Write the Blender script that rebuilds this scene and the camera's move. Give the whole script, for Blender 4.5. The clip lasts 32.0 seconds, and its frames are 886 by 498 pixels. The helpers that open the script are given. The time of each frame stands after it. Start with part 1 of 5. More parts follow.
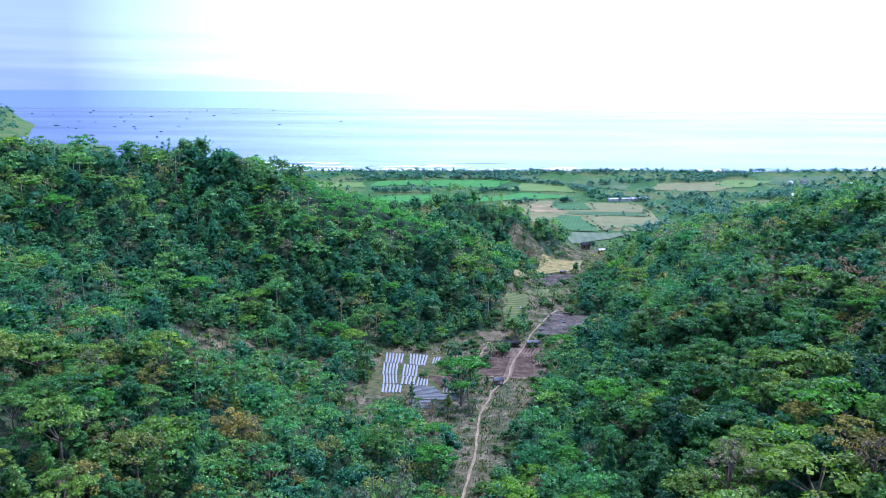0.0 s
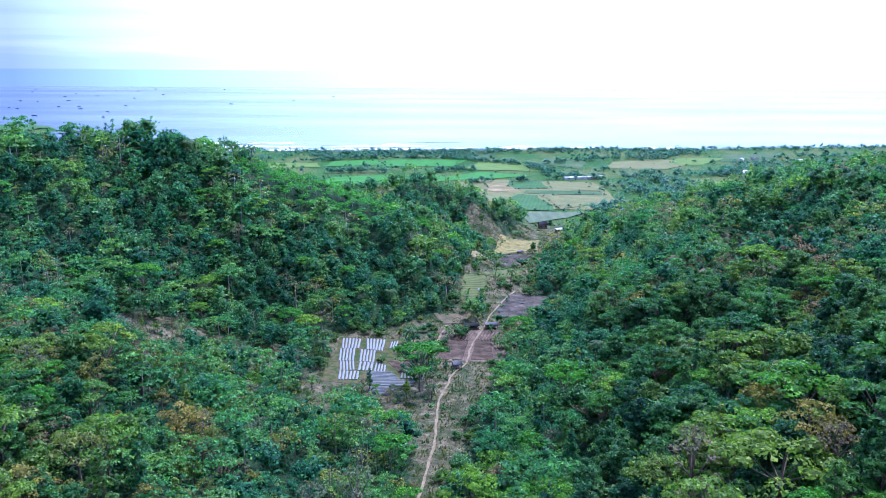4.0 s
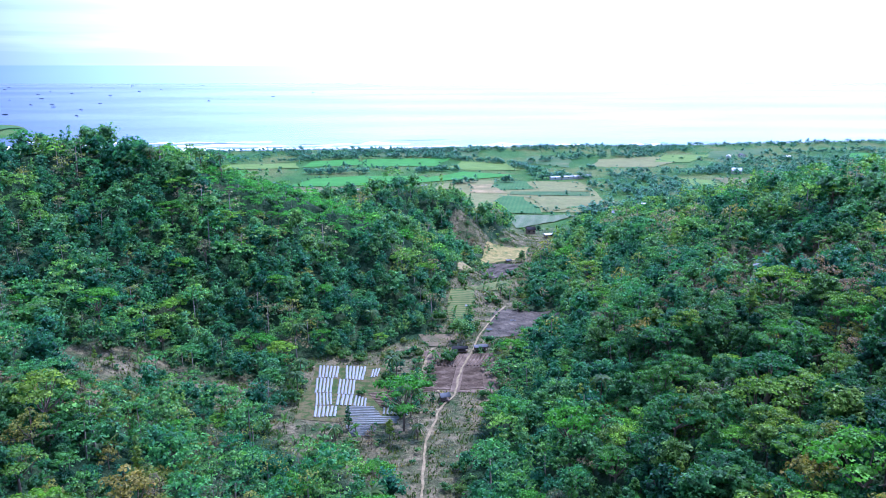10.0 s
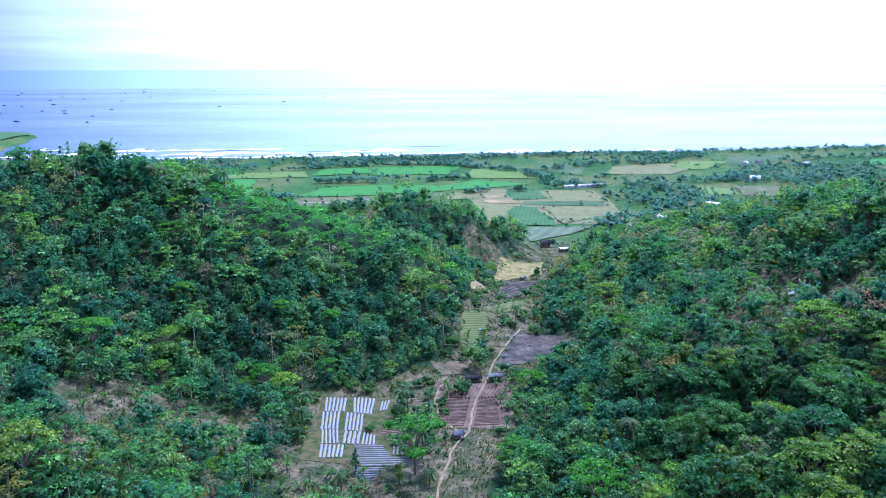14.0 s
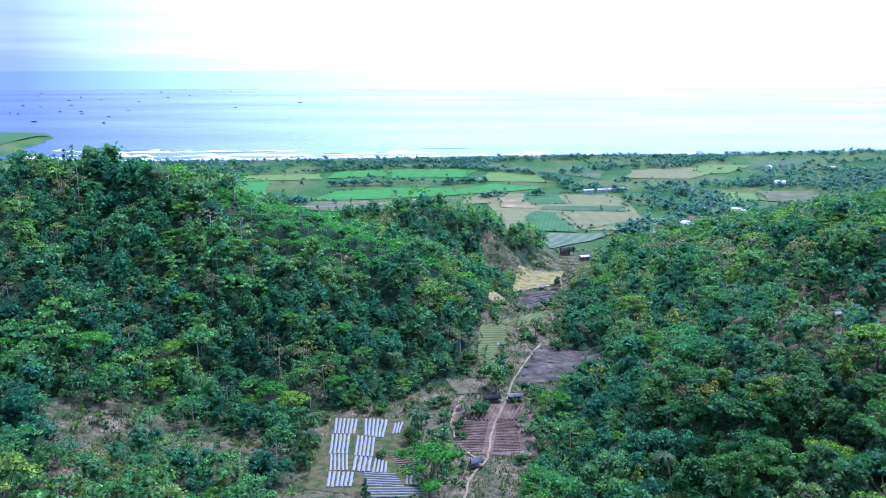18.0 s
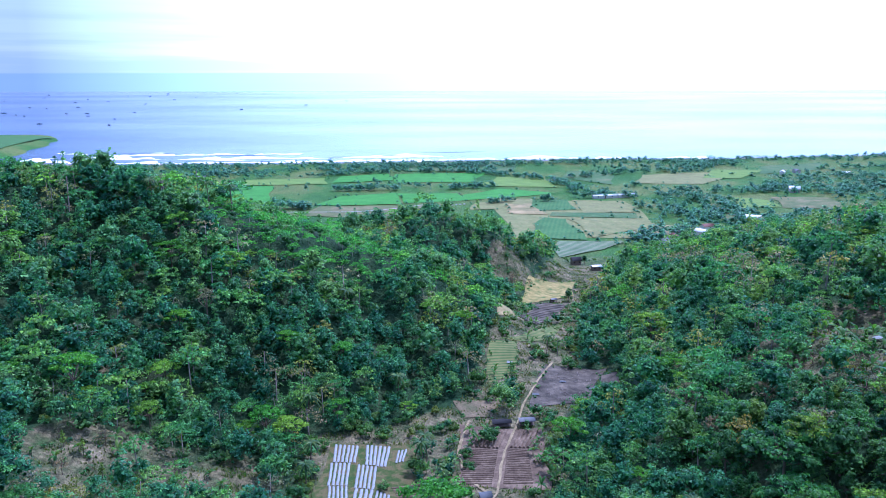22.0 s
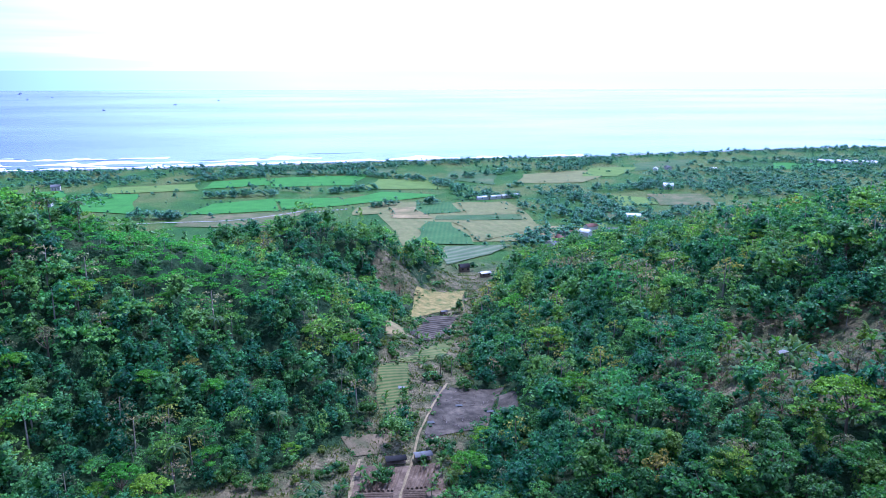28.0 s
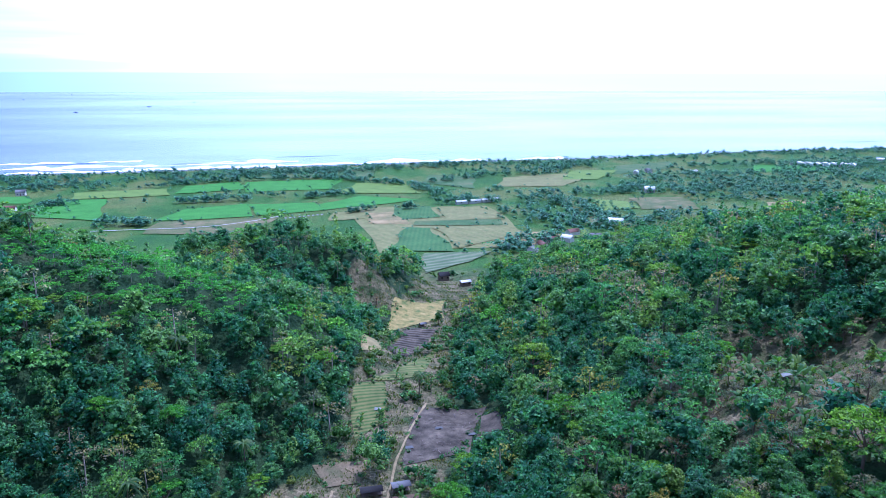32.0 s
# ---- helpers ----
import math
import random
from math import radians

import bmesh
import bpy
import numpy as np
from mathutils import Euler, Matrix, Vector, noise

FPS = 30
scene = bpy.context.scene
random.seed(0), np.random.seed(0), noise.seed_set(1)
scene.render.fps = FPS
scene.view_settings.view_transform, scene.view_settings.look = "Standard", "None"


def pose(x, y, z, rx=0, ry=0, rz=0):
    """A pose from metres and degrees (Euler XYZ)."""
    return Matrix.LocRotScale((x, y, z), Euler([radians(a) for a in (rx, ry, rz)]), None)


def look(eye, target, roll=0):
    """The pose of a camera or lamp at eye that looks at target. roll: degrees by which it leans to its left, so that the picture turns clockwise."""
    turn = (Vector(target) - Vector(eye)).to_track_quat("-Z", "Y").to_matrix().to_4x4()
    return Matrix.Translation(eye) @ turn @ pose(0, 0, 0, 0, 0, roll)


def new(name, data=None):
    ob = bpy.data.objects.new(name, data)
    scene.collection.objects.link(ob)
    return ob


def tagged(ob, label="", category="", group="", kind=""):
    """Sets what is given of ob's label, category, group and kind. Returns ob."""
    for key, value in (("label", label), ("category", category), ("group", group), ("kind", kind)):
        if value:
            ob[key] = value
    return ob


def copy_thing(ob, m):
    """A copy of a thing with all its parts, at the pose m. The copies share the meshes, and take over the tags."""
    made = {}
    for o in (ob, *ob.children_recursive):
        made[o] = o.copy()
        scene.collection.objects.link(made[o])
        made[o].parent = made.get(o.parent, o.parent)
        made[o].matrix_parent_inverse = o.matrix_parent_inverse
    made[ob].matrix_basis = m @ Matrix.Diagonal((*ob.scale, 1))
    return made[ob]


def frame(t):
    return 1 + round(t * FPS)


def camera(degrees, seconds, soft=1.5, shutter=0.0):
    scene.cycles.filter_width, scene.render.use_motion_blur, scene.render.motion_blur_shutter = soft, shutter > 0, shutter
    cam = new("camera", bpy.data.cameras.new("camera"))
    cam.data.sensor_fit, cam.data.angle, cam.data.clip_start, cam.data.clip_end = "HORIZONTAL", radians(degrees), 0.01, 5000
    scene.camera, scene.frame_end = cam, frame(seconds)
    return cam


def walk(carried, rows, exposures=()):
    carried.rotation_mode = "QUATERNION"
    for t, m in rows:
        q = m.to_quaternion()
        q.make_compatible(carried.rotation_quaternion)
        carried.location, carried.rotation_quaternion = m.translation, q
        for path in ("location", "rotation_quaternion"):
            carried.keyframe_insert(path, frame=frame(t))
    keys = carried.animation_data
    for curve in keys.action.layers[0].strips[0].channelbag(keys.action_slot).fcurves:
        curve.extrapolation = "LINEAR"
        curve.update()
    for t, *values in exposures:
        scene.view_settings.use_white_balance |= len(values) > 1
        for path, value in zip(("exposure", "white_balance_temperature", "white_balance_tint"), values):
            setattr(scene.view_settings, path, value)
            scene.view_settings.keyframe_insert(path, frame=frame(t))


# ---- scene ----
cam = camera(60.37, 32.0, soft=0.9)

# seconds, x, y, z, tilt, turn, lean
FLIGHT = [
    (0.0, 0.00, -0.00, 165.00, 78.36, 3.31, 0.37),
    (0.5, 0.06, -0.15, 164.99, 78.27, 2.04, 0.31),
    (1.0, 0.08, -0.27, 164.99, 78.22, 1.20, 0.31),
    (1.5, 0.10, -0.24, 165.06, 78.09, 0.63, 0.27),
    (2.0, 0.09, 0.00, 165.12, 77.95, 0.32, 0.28),
    (2.5, 0.06, 0.59, 165.16, 77.74, 0.24, 0.32),
    (3.0, 0.01, 1.60, 165.16, 77.47, 0.21, 0.34),
    (3.5, 0.03, 3.06, 165.15, 77.14, 0.15, 0.33),
    (5.5, -0.22, 10.82, 165.29, 76.26, -0.65, 0.31),
    (6.0, -0.35, 12.82, 165.70, 76.27, -0.86, 0.28),
    (6.5, -0.46, 14.88, 166.34, 76.29, -1.05, 0.24),
    (7.0, -0.55, 16.88, 166.96, 76.28, -1.17, 0.24),
    (7.5, -0.60, 18.75, 167.40, 76.29, -1.25, 0.19),
    (8.0, -0.66, 20.59, 167.64, 76.28, -1.33, 0.12),
    (8.5, -0.68, 22.41, 167.70, 76.28, -1.37, 0.11),
    (9.0, -0.68, 24.24, 167.69, 76.32, -1.37, 0.04),
    (9.5, -0.67, 26.08, 167.65, 76.39, -1.36, 0.02),
    (10.0, -0.67, 27.93, 167.59, 76.42, -1.33, 0.02),
    (10.5, -0.70, 29.82, 167.65, 76.50, -1.28, -0.04),
    (11.0, -0.76, 31.62, 167.90, 76.56, -1.23, -0.06),
    (11.5, -0.86, 33.43, 168.43, 76.61, -1.14, -0.07),
    (12.0, -0.92, 35.30, 169.25, 76.64, -1.03, -0.06),
    (12.5, -0.99, 37.15, 170.12, 76.66, -0.92, -0.13),
    (13.0, -0.98, 38.94, 170.79, 76.66, -0.78, -0.19),
    (13.5, -0.97, 40.69, 171.13, 76.65, -0.65, -0.22),
    (14.0, -0.93, 42.41, 171.18, 76.64, -0.49, -0.28),
    (14.5, -0.92, 44.16, 171.18, 76.60, -0.33, -0.29),
    (16.5, -1.43, 51.36, 171.07, 76.64, 0.21, -0.25),
    (17.0, -1.51, 53.13, 171.07, 76.67, 0.36, -0.21),
    (17.5, -1.56, 54.93, 171.09, 76.70, 0.53, -0.19),
    (18.0, -1.59, 56.69, 171.15, 76.74, 0.67, -0.18),
    (18.5, -1.68, 58.45, 171.20, 76.74, 0.79, -0.15),
    (19.0, -1.77, 60.21, 171.24, 76.78, 0.89, -0.17),
    (19.5, -1.75, 62.01, 171.26, 76.80, 0.97, -0.20),
    (20.0, -1.76, 63.80, 171.28, 76.88, 1.03, -0.19),
    (20.5, -1.76, 65.59, 171.34, 76.88, 1.06, -0.23),
    (21.0, -1.80, 67.39, 171.44, 76.90, 1.10, -0.23),
    (21.5, -1.93, 69.17, 171.57, 76.90, 1.11, -0.20),
    (22.0, -2.02, 70.97, 171.62, 76.91, 1.15, -0.12),
    (22.5, -2.06, 72.77, 171.66, 76.91, 1.21, -0.15),
    (23.0, -2.06, 74.64, 171.72, 76.92, 1.25, -0.15),
    (23.5, -2.10, 76.52, 171.77, 76.94, 1.27, -0.16),
    (24.0, -2.18, 78.43, 171.82, 77.04, 2.22, -0.11),
    (24.5, -2.30, 80.25, 171.89, 77.04, 3.45, -0.09),
    (25.0, -2.48, 81.90, 172.06, 77.01, 4.26, 0.07),
    (25.5, -2.65, 83.42, 172.27, 77.08, 1.27, 0.10),
    (26.0, -2.64, 84.95, 172.41, 77.05, -2.84, 0.05),
    (26.5, -2.46, 86.60, 172.50, 76.97, -4.98, -0.05),
    (28.5, -1.61, 93.81, 172.63, 76.77, -8.29, 0.07),
    (29.0, -1.31, 95.61, 172.64, 76.78, -8.60, 0.09),
    (29.5, -0.98, 97.41, 172.67, 76.79, -8.78, 0.08),
    (30.0, -0.73, 99.16, 172.64, 76.83, -8.98, 0.11),
    (30.5, -0.46, 100.88, 172.60, 76.88, -9.11, 0.08),
    (31.0, -0.19, 102.57, 172.58, 76.90, -9.26, 0.08),
    (31.5, 0.10, 104.26, 172.58, 76.92, -9.36, 0.11),
    (32.0, 0.37, 105.99, 172.59, 76.92, -9.45, 0.09),
]
walk(cam, [(t, pose(x, y, z, tilt, 0, turn) @ pose(0, 0, 0, 0, 0, lean)) for t, x, y, z, tilt, turn, lean in FLIGHT],
     exposures=[(0.0, -0.02, 4620, 42), (3.0, 0.04, 4590, 42), (7.0, 0.26, 4550, 42), (12.0, 0.11, 4530, 42), (17.0, 0.04, 4520, 42), (22.0, 0.0, 4510, 42), (32.0, -0.1, 4500, 42)])

# ---- world, sun ----
SUN_TURN, SUN_HEIGHT = radians(44), radians(66)      # clockwise from +y, above the horizon
world = bpy.data.worlds.new("sky")
scene.world = world
world.use_nodes = True
wn = world.node_tree.nodes
sky = wn.new("ShaderNodeTexSky")
sky.sky_type, sky.sun_disc = "NISHITA", False
sky.sun_elevation, sky.sun_rotation = SUN_HEIGHT, SUN_TURN
sky.air_density, sky.dust_density, sky.ozone_density = 1.0, 1.0, 0.6
wl = world.node_tree.links
# thin bright cloud over the blue, thickest on the sun's side
way = wn.new("ShaderNodeTexCoord").outputs["Generated"]
stretch, cloud, thick = wn.new("ShaderNodeMapping"), wn.new("ShaderNodeTexNoise"), wn.new("ShaderNodeMapRange")
stretch.inputs["Scale"].default_value = (1.0, 1.0, 9.0)
cloud.inputs["Scale"].default_value, cloud.inputs["Detail"].default_value = 1.6, 5
toward_sun, side, veil, total = wn.new("ShaderNodeVectorMath"), wn.new("ShaderNodeMapRange"), wn.new("ShaderNodeMix"), wn.new("ShaderNodeMath")
toward_sun.operation, total.operation = "DOT_PRODUCT", "MULTIPLY"
toward_sun.inputs[1].default_value = (math.sin(radians(40)), math.cos(radians(40)), 0)
for node, row in ((side, (-0.2, 0.95, 0.82, 1.0)), (thick, (0.35, 0.62, 0.72, 1.0))):
    for k, v in enumerate(row):
        node.inputs[k + 1].default_value = v
wl.new(way, stretch.inputs["Vector"])
wl.new(stretch.outputs["Vector"], cloud.inputs["Vector"])
wl.new(cloud.outputs["Fac"], thick.inputs["Value"])
wl.new(way, toward_sun.inputs[0])
wl.new(toward_sun.outputs["Value"], side.inputs["Value"])
wl.new(side.outputs["Result"], total.inputs[0])
wl.new(thick.outputs["Result"], total.inputs[1])
veil.data_type = "RGBA"
veil.inputs[7].default_value = (5.7, 7.0, 8.1, 1)
wl.new(total.outputs["Value"], veil.inputs[0])
wl.new(sky.outputs["Color"], veil.inputs[6])
glare, lit = wn.new("ShaderNodeMapRange"), wn.new("ShaderNodeVectorMath")
for k, v in enumerate((0.36, 0.74, 0.86, 3.2)):
    glare.inputs[k + 1].default_value = v
wl.new(toward_sun.outputs["Value"], glare.inputs["Value"])
lit.operation = "SCALE"
# grey-blue cloud streaks low over the sea
low_streak, height, near_sea, streaky, grey = wn.new("ShaderNodeTexNoise"), wn.new("ShaderNodeSeparateXYZ"), wn.new("ShaderNodeMapRange"), wn.new("ShaderNodeMapRange"), wn.new("ShaderNodeMix")
squeeze, amount = wn.new("ShaderNodeMapping"), wn.new("ShaderNodeMath")
squeeze.inputs["Scale"].default_value = (2.0, 2.0, 40.0)
low_streak.inputs["Scale"].default_value, low_streak.inputs["Detail"].default_value = 1.5, 4
for node, row in ((near_sea, (0.01, 0.1, 1.0, 0.0)), (streaky, (0.42, 0.6, 0.0, 0.85))):
    for k, v in enumerate(row):
        node.inputs[k + 1].default_value = v
amount.operation, grey.data_type = "MULTIPLY", "RGBA"
grey.inputs[7].default_value = (3.9, 5.1, 6.0, 1)
wl.new(way, squeeze.inputs["Vector"])
wl.new(squeeze.outputs["Vector"], low_streak.inputs["Vector"])
wl.new(low_streak.outputs["Fac"], streaky.inputs["Value"])
wl.new(way, height.inputs[0])
wl.new(height.outputs["Z"], near_sea.inputs["Value"])
wl.new(near_sea.outputs["Result"], amount.inputs[0])
wl.new(streaky.outputs["Result"], amount.inputs[1])
wl.new(amount.outputs["Value"], grey.inputs[0])
wl.new(veil.outputs[2], grey.inputs[6])
# the open sea beyond the water's mesh, up to the horizon
below, far_sea = wn.new("ShaderNodeMapRange"), wn.new("ShaderNodeMix")
for k, v in enumerate((0.0005, -0.0015, 0.0, 0.9)):
    below.inputs[k + 1].default_value = v
far_sea.data_type = "RGBA"
far_sea.inputs[7].default_value = (3.0, 4.4, 5.6, 1)
wl.new(height.outputs["Z"], below.inputs["Value"])
wl.new(below.outputs["Result"], far_sea.inputs[0])
wl.new(grey.outputs[2], far_sea.inputs[6])
wl.new(far_sea.outputs[2], lit.inputs[0])
wl.new(glare.outputs["Result"], lit.inputs["Scale"])
wl.new(lit.outputs["Vector"], wn["Background"].inputs["Color"])
wn["Background"].inputs["Strength"].default_value = 0.13
sun = new("sun", bpy.data.lights.new("sun", "SUN"))
sun.data.energy, sun.data.angle, sun.data.color = 4.8, radians(0.6), (1.0, 0.9, 0.72)
toward = Vector((math.sin(SUN_TURN) * math.cos(SUN_HEIGHT), math.cos(SUN_TURN) * math.cos(SUN_HEIGHT), math.sin(SUN_HEIGHT)))
sun.matrix_world = look(toward * 300, (0, 0, 0))

SEA = 54.0


# ---- materials ----
def shader(name, rough=0.8, metal=0.0, spec=0.3):
    m = bpy.data.materials.new(name)
    m.use_nodes = True
    b = m.node_tree.nodes["Principled BSDF"]
    b.inputs["Roughness"].default_value, b.inputs["Metallic"].default_value = rough, metal
    b.inputs["Specular IOR Level"].default_value = spec
    return m, m.node_tree.nodes, m.node_tree.links, b


def noise_node(n, l, scale, detail=4.0, rough=0.6, stretch=(1, 1, 1)):
    pos, mp, nz = n.new("ShaderNodeNewGeometry"), n.new("ShaderNodeMapping"), n.new("ShaderNodeTexNoise")
    mp.inputs["Scale"].default_value = stretch
    nz.inputs["Scale"].default_value, nz.inputs["Detail"].default_value, nz.inputs["Roughness"].default_value = scale, detail, rough
    l.new(pos.outputs["Position"], mp.inputs["Vector"])
    l.new(mp.outputs["Vector"], nz.inputs["Vector"])
    return nz.outputs["Fac"]


def ramp(n, l, fac, stops):
    r = n.new("ShaderNodeValToRGB")
    e = r.color_ramp.elements
    while len(e) < len(stops):
        e.new(0.5)
    for k, (p, c) in zip(e, stops):
        k.position, k.color = p, (*c, 1)
    l.new(fac, r.inputs["Fac"])
    return r.outputs["Color"]


def mixed(n, l, fac, a, b, how="MIX"):
    m = n.new("ShaderNodeMix")
    m.data_type, m.blend_type = "RGBA", how
    for s, v in ((m.inputs[0], fac), (m.inputs[6], a), (m.inputs[7], b)):
        if isinstance(v, (int, float)):
            s.default_value = v
        elif isinstance(v, tuple):
            s.default_value = (*v, 1)
        else:
            l.new(v, s)
    return m.outputs[2]


def bump(n, l, b, fac, strength, distance):
    k = n.new("ShaderNodeBump")
    k.inputs["Strength"].default_value, k.inputs["Distance"].default_value = strength, distance
    l.new(fac, k.inputs["Height"])
    l.new(k.outputs["Normal"], b.inputs["Normal"])


def earth(name, stops, scale=0.15, fine=1.6, rough=0.95, depth=0.25, stretch=(1, 1, 1)):
    """Ground of mottled colours: broad patches, and a fine grain over them."""
    m, n, l, b = shader(name, rough, spec=0.1)
    big, small = noise_node(n, l, scale, 5, 0.65, stretch), noise_node(n, l, fine, 6, 0.7, stretch)
    col = ramp(n, l, big, stops)
    grain = ramp(n, l, small, [(0.3, (0.55, 0.55, 0.55)), (0.7, (1.25, 1.25, 1.2))])
    l.new(mixed(n, l, 0.75, col, grain, "MULTIPLY"), b.inputs["Base Color"])
    bump(n, l, b, small, 0.6, depth)
    return m


def leafage(name, dark, mid, light, own=True, mass=False, gloss=0.16):
    """Leaves: each tree its own green, each clump and leaf a little lighter or darker, light passing through them."""
    m, n, l, b = shader(name, 0.48, spec=gloss)
    if own:
        tint = n.new("ShaderNodeObjectInfo").outputs["Random"]
    else:
        a = n.new("ShaderNodeAttribute")
        a.attribute_name = "tint"
        tint = a.outputs["Fac"]
    col = ramp(n, l, tint, [(0.0, dark), (0.5, mid), (1.0, light)])
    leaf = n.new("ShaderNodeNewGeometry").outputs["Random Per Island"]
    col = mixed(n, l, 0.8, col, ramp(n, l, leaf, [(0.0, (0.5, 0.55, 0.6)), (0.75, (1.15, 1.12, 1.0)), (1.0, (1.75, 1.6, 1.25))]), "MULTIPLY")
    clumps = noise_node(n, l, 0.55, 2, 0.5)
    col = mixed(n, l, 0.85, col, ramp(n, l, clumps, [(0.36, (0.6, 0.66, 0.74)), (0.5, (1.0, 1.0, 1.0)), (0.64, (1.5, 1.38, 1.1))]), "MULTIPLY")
    if mass:        # leaves seen as one mottled mass, shaded gaps between them painted dark
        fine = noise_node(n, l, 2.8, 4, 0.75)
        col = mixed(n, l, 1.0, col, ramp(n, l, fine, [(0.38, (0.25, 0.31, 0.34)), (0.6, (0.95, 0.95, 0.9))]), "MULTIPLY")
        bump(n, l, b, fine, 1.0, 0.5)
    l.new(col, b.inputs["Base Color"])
    tr, add = n.new("ShaderNodeBsdfTranslucent"), n.new("ShaderNodeMixShader")
    add.inputs[0].default_value = 0.36
    l.new(mixed(n, l, 1.0, col, (1.3, 1.5, 0.5), "MULTIPLY"), tr.inputs["Color"])
    l.new(b.outputs[0], add.inputs[1])
    l.new(tr.outputs[0], add.inputs[2])
    l.new(add.outputs[0], n["Material Output"].inputs["Surface"])
    return m


def plain(name, colour, rough=0.7, metal=0.0, scale=3.0, vary=0.25):
    """One colour with stains at two sizes."""
    m, n, l, b = shader(name, rough, metal, 0.12)
    f = mixed(n, l, 0.5, noise_node(n, l, scale, 4), noise_node(n, l, scale * 9, 3))
    lo, hi = tuple(v * (1 - vary) for v in colour), tuple(min(1, v * (1 + vary)) for v in colour)
    l.new(ramp(n, l, f, [(0.3, lo), (0.7, hi)]), b.inputs["Base Color"])
    return m


SOIL, n, l, b = shader("ground", 0.95, spec=0.1)
big, small, grain = noise_node(n, l, 0.09, 5, 0.65), noise_node(n, l, 0.9, 6, 0.7), noise_node(n, l, 0.02, 6, 0.6, (1, 0.6, 1))
wild = ramp(n, l, big, [(0.36, (0.018, 0.05, 0.02)), (0.52, (0.035, 0.075, 0.03)), (0.68, (0.075, 0.1, 0.045))])
farm = ramp(n, l, grain, [(0.3, (0.035, 0.115, 0.028)), (0.45, (0.06, 0.155, 0.03)), (0.6, (0.14, 0.175, 0.05)), (0.72, (0.075, 0.15, 0.035))])
where = n.new("ShaderNodeSeparateXYZ")
l.new(n.new("ShaderNodeNewGeometry").outputs["Position"], where.inputs[0])
edge = n.new("ShaderNodeMapRange")
edge.inputs["From Min"].default_value, edge.inputs["From Max"].default_value = 470, 520
l.new(where.outputs["Y"], edge.inputs["Value"])
dry = ramp(n, l, noise_node(n, l, 0.16, 5, 0.7), [(0.34, (0.05, 0.09, 0.028)), (0.45, (0.1, 0.11, 0.05)), (0.56, (0.18, 0.16, 0.085)), (0.7, (0.3, 0.25, 0.15))])
bare = n.new("ShaderNodeAttribute")
bare.attribute_name = "tint"
patchy, rim = n.new("ShaderNodeMath"), n.new("ShaderNodeMapRange")
patchy.operation = "ADD"
l.new(bare.outputs["Fac"], patchy.inputs[0])
l.new(noise_node(n, l, 0.25, 4, 0.7), patchy.inputs[1])
rim.inputs["From Min"].default_value, rim.inputs["From Max"].default_value = 0.75, 1.15
l.new(patchy.outputs[0], rim.inputs["Value"])
wild = mixed(n, l, rim.outputs["Result"], wild, dry)
col = mixed(n, l, edge.outputs["Result"], wild, farm)
l.new(mixed(n, l, 0.8, col, ramp(n, l, small, [(0.34, (0.3, 0.32, 0.34)), (0.66, (1.4, 1.4, 1.3))]), "MULTIPLY"), b.inputs["Base Color"])
bump(n, l, b, small, 1.0, 0.8)
BARK = plain("bark", (0.17, 0.13, 0.09), 0.9, scale=1.0)

water, n, l, b = shader("sea_water", 0.22, spec=0.26)
l.new(ramp(n, l, noise_node(n, l, 0.004, 4, 0.6, (0.3, 1, 1)), [(0.3, (0.025, 0.065, 0.11)), (0.7, (0.04, 0.09, 0.14))]), b.inputs["Base Color"])
bump(n, l, b, noise_node(n, l, 0.12, 5, 0.6, (0.5, 1, 1)), 0.4, 0.6)
slick = n.new("ShaderNodeMapRange")
for k, v in enumerate((0.38, 0.62, 0.19, 0.27)):
    slick.inputs[k + 1].default_value = v
l.new(noise_node(n, l, 0.0025, 4, 0.6, (0.35, 1, 1)), slick.inputs["Value"])
l.new(slick.outputs["Result"], b.inputs["Roughness"])
WATER = water


# ---- meshes ----
def mesh_of(name, verts, faces, material, tint=None, smooth=False):
    """A mesh from arrays; faces all have the same number of corners, or are given as a list of such arrays."""
    me = bpy.data.meshes.new(name)
    groups = faces if isinstance(faces, list) else [faces]
    groups = [np.asarray(g, dtype=np.int32) for g in groups if len(g)]
    verts = np.asarray(verts, dtype=np.float32)
    loops = np.concatenate([g.ravel() for g in groups])
    sizes = np.concatenate([np.full(len(g), g.shape[1], np.int32) for g in groups])
    me.vertices.add(len(verts))
    me.vertices.foreach_set("co", verts.ravel())
    me.loops.add(len(loops))
    me.loops.foreach_set("vertex_index", loops)
    me.polygons.add(len(sizes))
    me.polygons.foreach_set("loop_start", np.concatenate([[0], np.cumsum(sizes)[:-1]]).astype(np.int32))
    if tint is not None:
        at = me.attributes.new("tint", "FLOAT", "POINT")
        at.data.foreach_set("value", np.asarray(tint, dtype=np.float32))
    mats = material if isinstance(material, list) else [material]
    for k in mats:
        me.materials.append(k)
    if len(mats) > 1:
        me.polygons.foreach_set("material_index", np.concatenate([np.full(len(g), min(i, len(mats) - 1), np.int32) for i, g in enumerate(groups)]))
    me.update(calc_edges=True)
    if smooth:
        me.polygons.foreach_set("use_smooth", np.ones(len(sizes), bool))
    return me


def part(name, me, parent, label=""):
    """Links a mesh as one part under a thing or under a part."""
    ob = new(name, me)
    ob.parent = parent
    return tagged(ob, label)


def grid_faces(nx, ny):
    i = (np.arange(ny - 1)[:, None] * nx + np.arange(nx - 1)[None]).ravel()
    return np.stack([i, i + 1, i + nx + 1, i + nx], 1)


